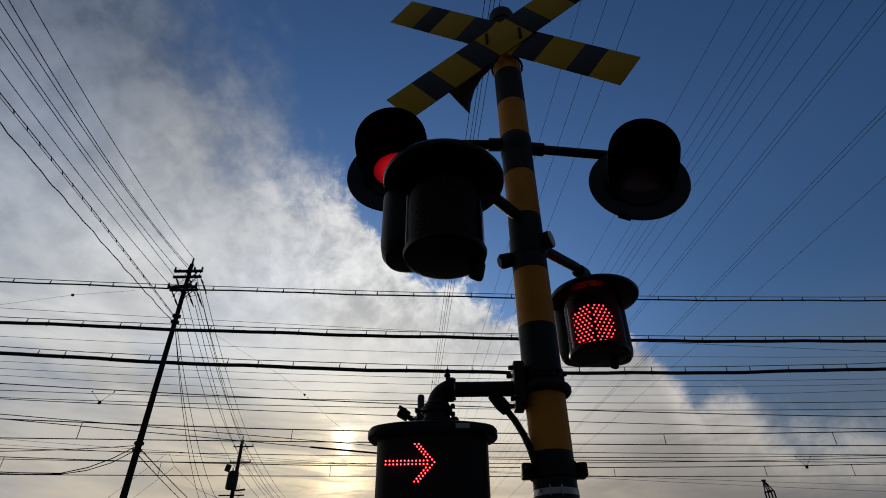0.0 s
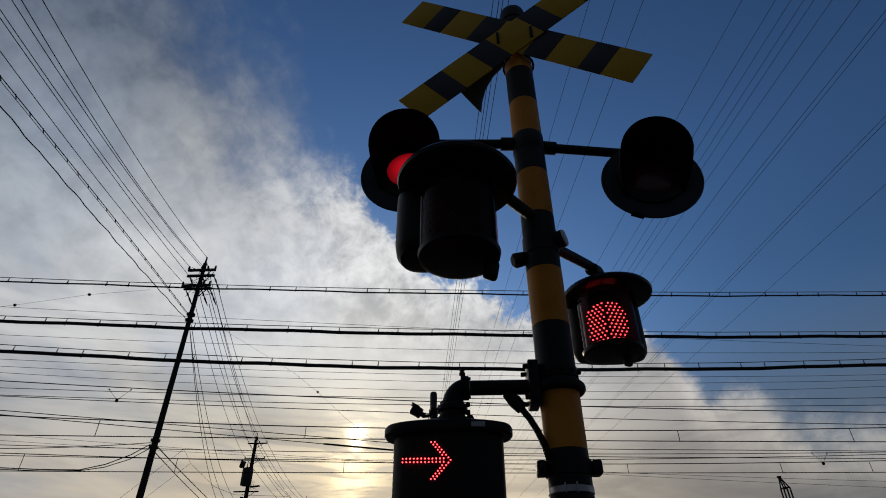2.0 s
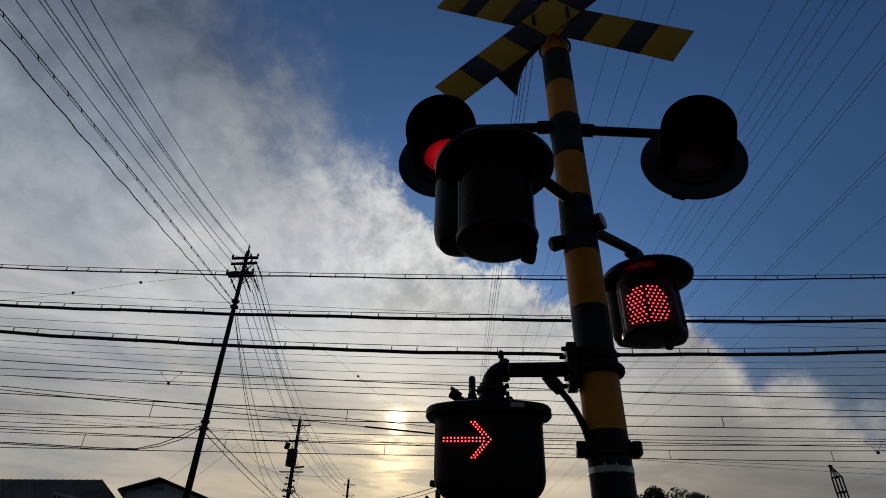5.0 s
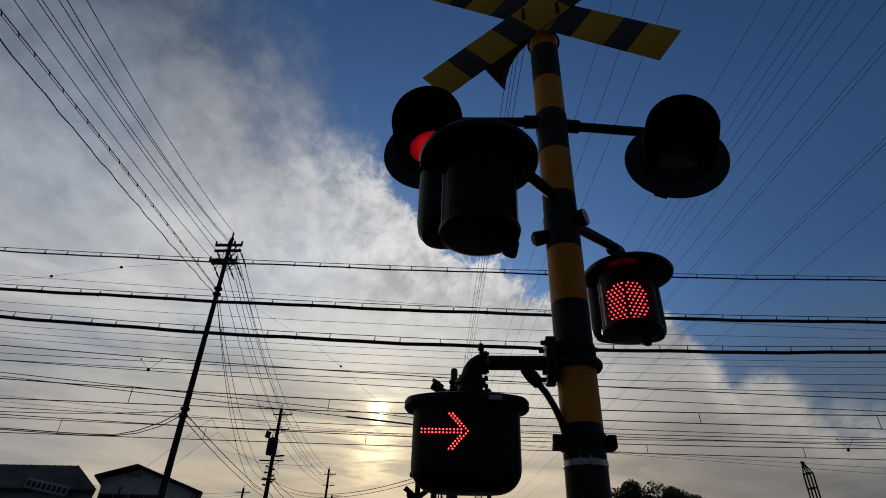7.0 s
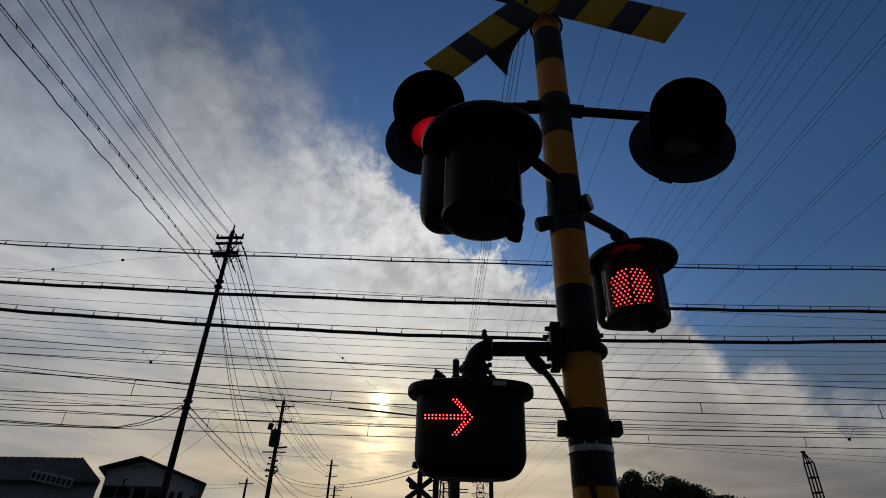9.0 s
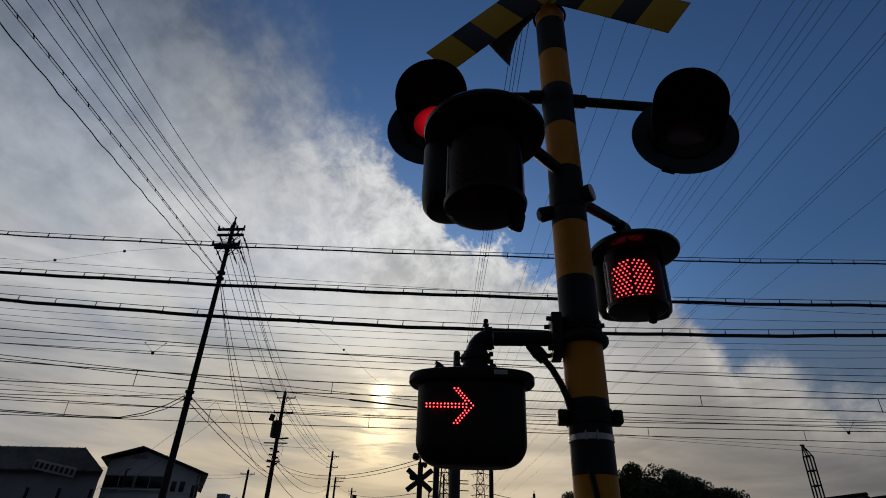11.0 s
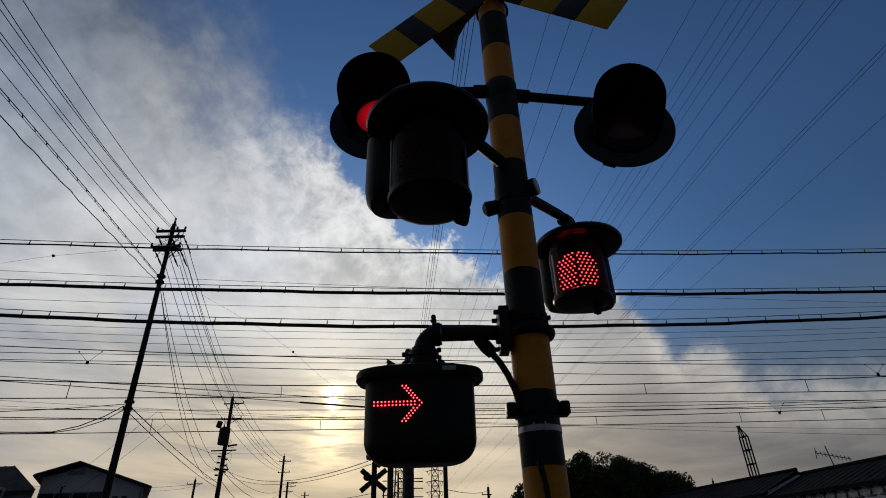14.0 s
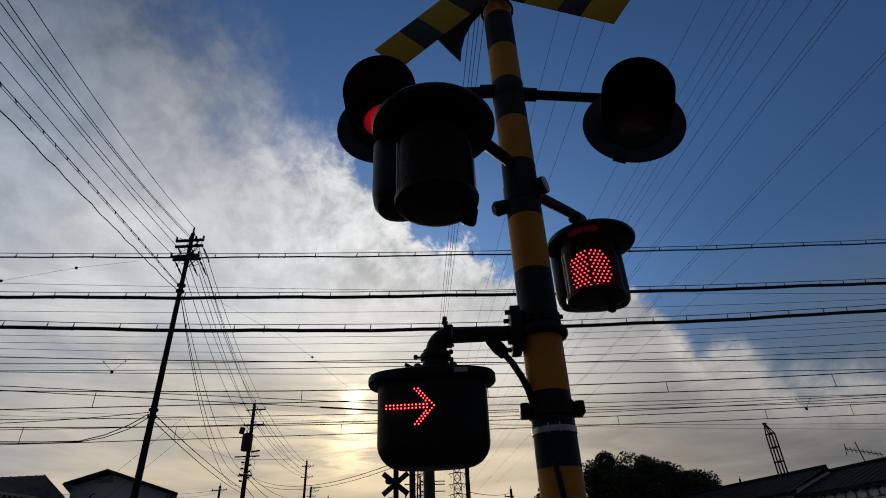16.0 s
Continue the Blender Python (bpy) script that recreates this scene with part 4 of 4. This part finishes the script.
for z, sag in ((8.4, 0.9), (8.1, 1.3), (7.4, 1.7)):
    cable((-16.2, 44, z), (-21.4, 80, z + 2.6), sag, 0.02, "sagging telephone cable on to distant poles", "telephone cables")
for a, b, sag, r in (((-10.05, 18, 6.3), (-16.6, 44, 7.4), 0.12, 0.019), ((-10.05, 18, 6.1), (-16.6, 44, 7.1), 0.18, 0.016), ((-10.2, 18, 6.35), (-20.5, 15.5, 6.0), 0.25, 0.012),
                     ((-16.2, 44, 8.3), (-2.55, 22, 5.05), 0.8, 0.014), ((-16.2, 44, 8.0), (-2.55, 22, 4.9), 0.75, 0.011), ((-28.5, 70, 10.8), (-50, 66, 11.2), 0.6, 0.016),
                     ((-21.4, 80, 12.0), (-2.4, 22, 3.9), 1.0, 0.012), ((0.2, 24, 4.15), (4.75, 60, 8.0), 0.2, 0.016), ((-28.9, 70, 10.6), (-21.6, 36.5, 6.4), 0.4, 0.012)):
    cable(a, b, sag, r, "sagging service cable from the utility pole", "service cables")
drop = thing("service_drop", (-10.2, 18, 6.3), "two slack service cables lashed to the utility pole", "cable", "service cables")
for dz, r in ((0.0, 0.016), (-0.14, 0.014)):
    part("conductor", tube([(-10.2, 18, 6.3 + dz), (-10.7, 17.9, 5.95 + dz), (-11.3, 17.7, 5.62 + dz * 0.6), (-11.95, 17.5, 5.42 + dz * 0.2), (-13.0, 17.3, 5.4 + dz * 0.3), (-16, 16.6, 5.42 + dz * 0.3), (-24, 15, 5.5)], r, 8), WIRE, drop)

# ---------------------------------------------------------------- high voltage lines
T0 = radians(-4.5)
t_d, t_r = Vector((math.sin(T0), math.cos(T0), 0)), Vector((math.cos(T0), -math.sin(T0), 0))
for ratio, h, r in ((1.313, 26, 0.016), (1.125, 27, 0.017), (1.140, 27, 0.017), (0.922, 30, 0.018), (0.936, 30, 0.018), (0.856, 30, 0.018), (0.801, 34, 0.018), (0.765, 34, 0.018),
                    (0.745, 34, 0.018), (0.721, 38, 0.019), (0.690, 38, 0.019), (0.625, 42, 0.02), (0.426, 30, 0.016), (0.371, 34, 0.017), (0.321, 38, 0.018),
                    (0.160, 30, 0.022), (0.149, 34, 0.025), (0.141, 34, 0.025), (0.130, 38, 0.028)):
    pts = []
    for s in (-40, -10, 20, 50, 90, 130, 190, 260, 340):
        pts.append(EYE + t_d * s + t_r * (ratio * h) + Vector((0, 0, h * (1 + 0.0009 * max(s, 0)))))
    ob = thing("transmission_line", tuple(pts[1]), "thin high voltage wire high over the crossing", "power line", "high voltage lines")
    part("conductor", tube(pts, r, 6), THIN, ob)
    if ratio < 0.2:
        for f in (0.15, 0.5, 0.85):
            p = pts[4].lerp(pts[7], f * ratio * 6 % 1.0)
            part("spacer", lathe([(0, -0.28), (0.11, -0.12), (0.11, 0.12), (0, 0.28)], upright(p), 8), IRON, ob)


def lattice(x, y, z0, z1, w0, w1, bays, parent, r=0.05):
    """Four corner legs with horizontals and diagonals between."""
    def corner(i, f):
        w = (w0 + (w1 - w0) * f) / 2
        return Vector((x + w * (1 if i in (0, 3) else -1), y + w * (1 if i in (0, 1) else -1), z0 + (z1 - z0) * f))
    for i in range(4):
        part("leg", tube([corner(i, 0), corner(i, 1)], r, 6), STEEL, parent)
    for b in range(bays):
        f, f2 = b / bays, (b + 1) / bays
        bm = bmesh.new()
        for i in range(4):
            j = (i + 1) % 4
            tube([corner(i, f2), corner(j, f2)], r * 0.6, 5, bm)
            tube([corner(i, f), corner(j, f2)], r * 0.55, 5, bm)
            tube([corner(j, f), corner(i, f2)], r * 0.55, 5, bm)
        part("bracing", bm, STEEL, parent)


for x, w, h in ((-13.9, 4.2, 46), (-1.9, 3.4, 44)):
    tw = thing("transmission_tower", (x, 200, 0), "far steel lattice transmission tower", "pylon", "transmission towers")
    lattice(x, 200, 0, h, w * 1.25, 1.2, 14, tw, 0.13)
    for z in (23.2, 26.4, 29.8, 33.5):
        arm = part("crossarm", tube([(x - 3.2, 200, z), (x, 200, z + 0.5), (x + 3.2, 200, z)], [0.08, 0.2, 0.08], 6), STEEL, tw)
        for s in (-1, 1):
            part("insulator_string", tube([(x + s * 2.6, 200, z), (x + s * 2.1, 200, z - 1.3), (x + s * 1.6, 200, z)], 0.1, 6), CERAMIC, arm)

# ---------------------------------------------------------------- across the tracks
far = thing("crossing_signal_post", (-2.47, 22, 0), "dark crossing signal post with crossbuck across the tracks", "signal post")
part("pole", tube([(-2.47, 22, 0), (-2.47, 22, 4.95)], 0.10, 16), BLACK, far)
part("top_pole", tube([(-2.50, 22.05, 4.9), (-2.50, 22.05, 6.2)], 0.035, 8), STEEL, far)
part("lamp_head", lathe([(0.06, -0.1), (0.12, -0.06), (0.13, 0.12), (0.06, 0.16)], facing((-2.62, 21.9, 5.14), (-1, -0.3, 0.1)), 16), HOUSING, far)
part("lamp_head", lathe([(0.05, -0.08), (0.09, -0.05), (0.09, 0.1), (0.05, 0.12)], facing((-2.34, 21.95, 4.86), (1, -0.2, -0.5)), 16), HOUSING, far)
part("lamp_head", lathe([(0.08, -0.08), (0.13, -0.06), (0.13, 0.06), (0.08, 0.08)], facing((-2.72, 21.9, 4.42), (-0.4, -1, 0)), 18), HOUSING, far)
for n, tilt in enumerate((-38, 38)):
    b = part("board", box((1.18, 0.008, 0.19), pose(-2.47, 21.86 - 0.012 * n, 4.30, 0, tilt, 4), 0.001), BOARD_BLACK, far, "dark striped board")
for x, y, r, h, lab in ((-2.03, 24, 0.125, 5.6, "dark steel post across the tracks"), (0.21, 24, 0.09, 5.7, "slim grey steel post across the tracks")):
    p = thing("steel_post", (x, y, 0), lab, "post", "posts across the tracks")
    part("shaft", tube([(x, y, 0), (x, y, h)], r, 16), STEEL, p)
    part("cap", lathe([(r * 1.05, h), (r * 0.8, h + 0.03), (0, h + 0.05)], upright((x, y, 0)), 16), STEEL, p)
    part("base_plate", box((r * 4, r * 4, 0.03), pose(x, y, 0.015)), STEEL, p)
spy = thing("camera_post", (-0.43, 8, 0), "dark steel post with a small watching camera on top", "camera post")
part("shaft", tube([(-0.43, 8, 0), (-0.43, 8, 3.2), (-0.43, 8, 3.25)], [0.078, 0.078, 0.055], 20), STEEL, spy)
part("top_pipe", tube([(-0.43, 8, 3.2), (-0.43, 8, 4.31), (-0.43, 8, 4.335)], [0.052, 0.052, 0.04], 16), STEEL, spy)
part("base_plate", box((0.3, 0.3, 0.03), pose(-0.43, 8, 0.015), 0.004), STEEL, spy)
part("clamp", lathe([(0.053, 3.98), (0.066, 3.985), (0.066, 4.07), (0.053, 4.075)], upright((-0.43, 8, 0)), 16), IRON, spy)
part("camera_arm", tube([(-0.46, 7.98, 3.98), (-0.56, 7.95, 3.96), (-0.61, 7.93, 3.99)], 0.026, 10), IRON, spy)
part("ball_joint", lathe([(0, -0.045), (0.04, -0.02), (0.04, 0.02), (0, 0.045)], upright((-0.58, 7.94, 3.975)), 12), IRON, spy)
cam_body = part("camera_body", box((0.17, 0.13, 0.13), pose(-0.675, 7.9, 4.02, 0, 28, 12), 0.02), HOUSING, spy)
part("sun_shield", box((0.13, 0.15, 0.012), pose(-0.69, 7.9, 4.097, 0, 28, 12), 0.004), HOUSING, cam_body)
part("hanging_wire", tube([(-0.47, 7.97, 4.0), (-0.50, 7.95, 3.92), (-0.48, 7.97, 3.84), (-0.44, 7.95, 3.8)], 0.008, 6), WIRE, spy)
rack = thing("cable_rack", (-1.6, 24.5, 0), "far steel rack with short cable arms", "rack")
for x in (-2.35, -2.15):
    part("upright", tube([(x, 24.5, 0), (x, 24.5, 4.4)], 0.03, 6), STEEL, rack)
for z in (4.68, 4.56, 4.30, 3.98):
    part("rack_arm", tube([(-1.75, 24.5, z), (-0.72, 24.5, z - 0.02)], 0.02, 6), STEEL, rack)
for z in (4.95, 4.60, 4.05):
    part("rack_arm", tube([(-2.4, 24.5, z), (-1.9, 24.5, z)], 0.02, 6), STEEL, rack)
part("upright", tube([(-1.75, 24.5, 0), (-1.75, 24.5, 4.9)], 0.04, 6), STEEL, rack)

# lattice catenary mast
mast = thing("lattice_mast", (22.35, 42, 0), "grey steel lattice railway mast with pointed top", "mast")
for ox in (-0.22, 0.22):
    for oy in (-0.2, 0.2):
        part("leg", tube([(22.36 + ox * 1.08, 42 + oy, 0), (22.36 + ox, 42 + oy, 9.1)], 0.055, 8), STEEL, mast)
for i in range(10):
    z = 0.5 + i * 0.955
    for oy in (-0.2, 0.2):
        part("rung", box((0.46, 0.05, 0.1), pose(22.36, 42 + oy, z), 0.008), STEEL, mast)
for o in (-0.2, 0.2):
    part("top_strut", tube([(22.56, 42 + o, 9.1), (22.22, 42, 9.8)], 0.045, 6), STEEL, mast)
    part("top_strut", tube([(22.16, 42 + o, 9.1), (22.14, 42, 9.8)], 0.045, 6), STEEL, mast)
part("top_cap", box((0.26, 0.16, 0.1), pose(22.18, 42, 9.82), 0.01), STEEL, mast)


# ---------------------------------------------------------------- buildings
def slab(points, thick, mat, parent, name, label=""):
    """A flat sheet through points, given a thickness downwards."""
    bm = bmesh.new()
    top = [bm.verts.new(p) for p in points]
    low = [bm.verts.new(Vector(p) - Vector((0, 0, thick))) for p in points]
    bm.faces.new(top), bm.faces.new(low[::-1])
    n = len(points)
    for k in range(n):
        bm.faces.new((top[k], low[k], low[(k + 1) % n], top[(k + 1) % n]))
    return part(name, bm, mat, parent, label, smooth=False)


house = thing("house", (-21.3, 40, 0), "two-storey house with pale siding and dark gable roof", "house")
hx0, hx1, hy, hd = -24.2, -17.9, 36.0, 9.0
apx, apz = -21.86, 7.60
bm = bmesh.new()
front = [(hx0, hy, 0), (hx1, hy, 0), (hx1, hy, 6.30), (apx, hy, apz - 0.12), (hx0, hy, 6.92)]
f1 = [bm.verts.new(p) for p in front]
f2 = [bm.verts.new((p[0] - 4.9, p[1] + hd, p[2])) for p in front]
bm.faces.new(f1), bm.faces.new(f2[::-1])
for k in range(5):
    bm.faces.new((f1[k], f1[(k + 1) % 5], f2[(k + 1) % 5], f2[k]))
part("wall", bm, SIDING, house, "pale siding wall", smooth=False)
for e, z in ((-24.42, 6.92), (-17.17, 6.04)):
    slab([(apx, hy - 0.6, apz + 0.12), (e, hy - 0.6, z + 0.12), (e - 4.9, hy + hd, z + 0.12), (apx - 4.9, hy + hd, apz + 0.12)], 0.14, ROOF, house, "roof", "dark metal roof slope")
    part("verge_board", tube([(apx, hy - 0.61, apz + 0.02), (e, hy - 0.61, z + 0.02)], 0.055, 6), ROOF, house)
# two wide sliding windows under the gable, each with two sashes
for x0, x1 in ((-24.12, -22.18), (-22.06, -20.2)):
    win = part("window", box((x1 - x0, 0.06, 0.70), pose((x0 + x1) / 2, hy - 0.03, 5.63), 0.006), DARK_PANE, house, "dark sliding window")
    for x in (x0, (x0 + x1) / 2, x1):
        part("frame", box((0.05, 0.09, 0.74), pose(x, hy - 0.05, 5.63), 0.004), GREY_SIDING, win)
    for z in (5.27, 5.99):
        part("frame", box((x1 - x0, 0.09, 0.05), pose((x0 + x1) / 2, hy - 0.052, z), 0.004), GREY_SIDING, win)
part("sill", box((4.1, 0.14, 0.08), pose(-22.12, hy - 0.07, 5.19), 0.01), SIDING, house)
for x in (-22.47, -21.94):
    vent = part("attic_vent", box((0.46, 0.05, 0.24), pose(x, hy - 0.03, 7.12), 0.01), SIGNBOARD, house, "small pale vent")
    for k in range(3):
        part("slat", box((0.42, 0.02, 0.03), pose(x, hy - 0.06, 7.04 + k * 0.08, 30), 0.004), GREY_SIDING, vent)
for x in (-19.52, -18.97):
    part("slit_window", box((0.3, 0.06, 0.58), pose(x, hy - 0.03, 5.44), 0.004), DARK_PANE, house)
part("window", box((0.42, 0.06, 0.68), pose(-18.1, hy - 0.03, 5.18), 0.006), DARK_PANE, house, "small dark window")
# boards of the siding and a downpipe
for k in range(11):
    part("siding_seam", box((hx1 - hx0 - 0.06, 0.012, 0.02), pose((hx0 + hx1) / 2, hy - 0.006, 0.5 + k * 0.45), 0.002), GREY_SIDING, house)
part("downpipe", tube([(hx1 - 0.15, hy - 0.08, 0), (hx1 - 0.15, hy - 0.08, 6.1), (hx1 + 0.3, hy - 0.3, 6.2)], 0.045, 8), GREY_SIDING, house)
for i in range(3):
    part("window", box((1.4, 0.06, 1.2), pose(-23.2 + 2.0 * i, hy - 0.03, 3.4), 0.006), DARK_PANE, house, "dark window")

shed = thing("workshop", (-28, 36, 0), "grey metal workshop with a white signboard", "building")
plan = ((-35.0, 32.1), (-21.9, 32.1), (-28.6, 41.0), (-41.0, 41.0))
bm = bmesh.new()
lo, hi = [bm.verts.new((*p, 0)) for p in plan], [bm.verts.new((*p, 5.62)) for p in plan]
bm.faces.new(lo[::-1]), bm.faces.new(hi)
for k in range(4):
    bm.faces.new((lo[k], lo[(k + 1) % 4], hi[(k + 1) % 4], hi[k]))
part("wall", bm, GREY_SIDING, shed, "grey corrugated wall", smooth=False)
e0, e1, ey0, ey1, ez = -35.4, -21.55, 31.7, 41.4, 5.66
r0, r1, ry, rz = -37.0, -24.45, 33.6, 7.22
slab([(e0, ey0, ez), (e1, ey0, ez), (r1, ry, rz), (r0, ry, rz)], 0.12, ROOF, shed, "roof", "dark metal roof slope")
slab([(e1, ey0, ez), (-28.4, ey1, ez), (r1, ry, rz)], 0.12, ROOF, shed, "roof", "dark metal hip")
slab([(-28.4, ey1, ez), (-41.4, ey1, ez), (r0, ry, rz), (r1, ry, rz)], 0.12, ROOF, shed, "roof", "dark metal roof slope")
slab([(-41.4, ey1, ez), (e0, ey0, ez), (r0, ry, rz)], 0.12, ROOF, shed, "roof", "dark metal hip")
for i in range(26):
    f = i / 25
    a, b = Vector((e0, ey0, ez + 0.01)).lerp(Vector((e1, ey0, ez + 0.01)), f), Vector((r0, ry, rz + 0.01)).lerp(Vector((r1, ry, rz + 0.01)), f)
    part("roof_seam", tube([a, b], 0.03, 5), ROOF, shed)
sg = part("signboard", box((2.62, 0.08, 0.54), pose(-24.34, 31.55, 5.72, 0, 9.5, 0), 0.01), SIGNBOARD, shed, "white signboard with dark unreadable writing")
for i in range(8):
    part("writing_bar", box((0.2, 0.02, 0.3), pose(-24.34 + (i - 3.5) * 0.32, 31.5, 5.72 - (i - 3.5) * 0.32 * 0.165, 0, 9.5, 0), 0.01), INK, sg)
for i in range(7):
    part("wall_post", box((0.12, 0.1, 4.7), pose(-33.5 + i * 1.9, 32.05, 2.4)), ROOF, shed)
part("vent_pipe", tube([(-21.3, 33.5, 5.0), (-21.3, 33.5, 6.0), (-21.1, 33.5, 6.05)], 0.05, 8), STEEL, shed)

blk = thing("apartment_block", (-67.4, 155, 0), "far grey apartment block with a small roof house", "building")
part("wall", box((8.9, 10, 15.3), pose(-67.4, 155, 7.65), 0.05), GREY_SIDING, blk, smooth=False)
part("roof_house", box((2.3, 3, 1.5), pose(-68.1, 152, 16.0), 0.05), GREY_SIDING, blk, smooth=False)
part("tank", lathe([(0.6, 15.3), (0.6, 15.9), (0, 16.1)], upright((-64.5, 152, 0)), 14), STEEL, blk)
for i in range(5):
    for j in range(3):
        part("window", box((1.0, 0.1, 1.0), pose(-70.6 + i * 1.6, 149.96, 14.0 - j * 2.8)), DARK_PANE, blk)


def low_roof(a, b, z, out, drop, label, lettered):
    """A long low building whose ridge runs from a to b; out is the way to its near side."""
    a, b, o = Vector((*a, z)), Vector((*b, z)), Vector((*out, 0))
    ob = thing("low_building", ((a.x + b.x) / 2, (a.y + b.y) / 2, 0), label, "building", "low buildings by the track")
    down = Vector((0, 0, -drop))
    slab([a, b, b + o + down, a + o + down], 0.16, TILE, ob, "roof", "dark tiled roof slope")
    slab([b, a, a - o + down, b - o + down], 0.16, TILE, ob, "roof", "dark tiled roof slope")
    part("ridge", tube([a + Vector((0, 0, 0.05)), b + Vector((0, 0, 0.05))], 0.09, 8), TILE, ob)
    bm = bmesh.new()
    i = o * 0.86
    foot = [a + i, b + i, b - i, a - i]
    lo = [bm.verts.new((p.x, p.y, 0)) for p in foot]
    hi = [bm.verts.new((p.x, p.y, z - drop * 0.9)) for p in foot]
    tip = [bm.verts.new((a.x, a.y, z - 0.2)), bm.verts.new((b.x, b.y, z - 0.2))]
    bm.faces.new((lo[0], lo[1], hi[1], hi[0])), bm.faces.new((lo[2], lo[3], hi[3], hi[2]))
    bm.faces.new((lo[1], lo[2], hi[2], tip[1], hi[1])), bm.faces.new((lo[3], lo[0], hi[0], tip[0], hi[3]))
    bm.faces.new((lo[0], lo[3], lo[2], lo[1])), bm.faces.new((hi[0], hi[1], tip[1], tip[0])), bm.faces.new((hi[2], hi[3], tip[0], tip[1]))
    part("wall", bm, SIDING, ob, "pale wall", smooth=False)
    d = (b - a)
    n = max(3, int(d.length / 0.56))
    yaw = math.degrees(math.atan2(d.y, d.x))
    for k in range(n if lettered else 0):
        # a row of dark signs along the eaves, too worn to read
        c = a + d * ((k + 0.5) / n) + o * 0.875
        turn_m = pose(c.x, c.y, z - drop - 0.34, 0, 0, yaw)
        for w, h, dz in ((0.34, 0.07, 0.15), (0.07, 0.28, 0.0), (0.4, 0.07, -0.15)):
            part("sign_bar", box((w, 0.03, h), turn_m @ Matrix.Translation((0, 0, dz)), 0.004), DARK_PANE, ob)
    for k in range(int(d.length / 0.45)):
        c = a + d * ((k + 0.5) * 0.45 / d.length)
        part("tile_course", tube([c + Vector((0, 0, 0.02)), c + o + down + Vector((0, 0, 0.004))], 0.009, 5), TILE, ob)
    return ob


low_roof((14.9, 41.0), (18.2, 30.0), 5.18, (-2.6, -0.9), 1.1, "long low building with a dark tiled roof", False)
low_roof((18.3, 29.8), (20.6, 19.0), 4.95, (-2.6, -0.6), 1.05, "low building with a dark roof and signs along a pale wall", True)
ant = thing("tv_antenna", (19.3, 28.6, 5.0), "thin metal television antenna on the roof ridge", "antenna")
part("mast", tube([(19.3, 28.6, 4.9), (19.15, 28.6, 6.1)], 0.025, 6), STEEL, ant)
boom = part("boom", tube([(18.6, 28.6, 5.78), (20.1, 28.4, 5.42)], 0.018, 6), STEEL, ant)
for i in range(9):
    c = Vector((18.65, 28.6, 5.77)).lerp(Vector((20.0, 28.4, 5.44)), i / 8)
    part("element", tube([c + Vector((-0.04, -0.1, -0.12)), c + Vector((0.04, 0.1, 0.12))], 0.018, 5), STEEL, boom)
part("boom", tube([(18.55, 28.5, 6.0), (18.6, 28.7, 5.5)], 0.018, 6), STEEL, ant)


# ---------------------------------------------------------------- trees
def tree(x, y, top, spread, seed, label, lumps=26, leaves=560):
    rng = random.Random(seed)
    ob = thing("tree", (x, y, 0), label, "tree", "trees beyond the tracks")
    trunk_top = top * 0.55
    trunk = part("trunk", tube([(x, y, -0.2), (x + 0.1, y, trunk_top * 0.5), (x - 0.05, y + 0.1, trunk_top)], [0.28, 0.22, 0.12], 10), BARK, ob)
    centres = []
    for i in range(lumps):
        a, rr = rng.uniform(0, 2 * math.pi), spread * math.sqrt(rng.random()) * 0.82
        roof = top - 0.75 - (rr / spread) ** 2 * top * 0.30 + rng.uniform(-0.35, 0.25)
        zc = roof - rng.random() ** 1.6 * top * 0.42
        centres.append((Vector((x + rr * math.cos(a), y + rr * math.sin(a), zc)), rng.uniform(0.55, 1.05)))
    for i, (c, r) in enumerate(centres[:9]):
        part("limb", tube([(x, y, trunk_top * rng.uniform(0.6, 0.98)), ((x + c.x) / 2, (y + c.y) / 2, (trunk_top + c.z) / 2 - 0.1), tuple(c)], [0.09, 0.06, 0.02], 6), BARK, trunk)
    verts, faces = [], []
    for c, r in centres:
        for _ in range(leaves):
            v = Vector((rng.gauss(0, 1), rng.gauss(0, 1), rng.gauss(0, 1))).normalized()
            p = c + v * r * (0.55 + 0.5 * rng.random()) * Vector((1, 1, 0.8)).length / 1.62
            e1 = Vector((rng.gauss(0, 1), rng.gauss(0, 1), rng.gauss(0, 1))).normalized()
            e2 = e1.orthogonal().normalized()
            s = rng.uniform(0.075, 0.145)
            n = len(verts)
            verts += [p - e1 * s, p + e2 * s * 0.6, p + e1 * s, p - e2 * s * 0.6]
            faces.append((n, n + 1, n + 2, n + 3))
    me = bpy.data.meshes.new("crown")
    me.from_pydata([tuple(v - Vector((x, y, 0))) for v in verts], [], faces)
    me.materials.append(LEAF)
    cr = new("crown", me)
    cr.parent = ob
    cr["kind"] = "stuff"
    return ob


tree(7.2, 46, 7.4, 2.1, 1, "dark leafy tree with a ragged crown", 40)
tree(10.7, 45, 9.0, 1.9, 2, "tall dark leafy tree with a rounded crown", 50)
tree(13.9, 46, 9.1, 3.0, 3, "broad dark leafy tree with a rounded crown", 86)
tree(16.9, 45, 8.0, 2.1, 4, "dark leafy tree with a rounded crown", 56)
tree(19.2, 47, 6.5, 1.8, 5, "low dark leafy tree beside a roof", 36)
tree(3.55, 60, 8.1, 0.9, 6, "small dark leafy tree far off", 12)
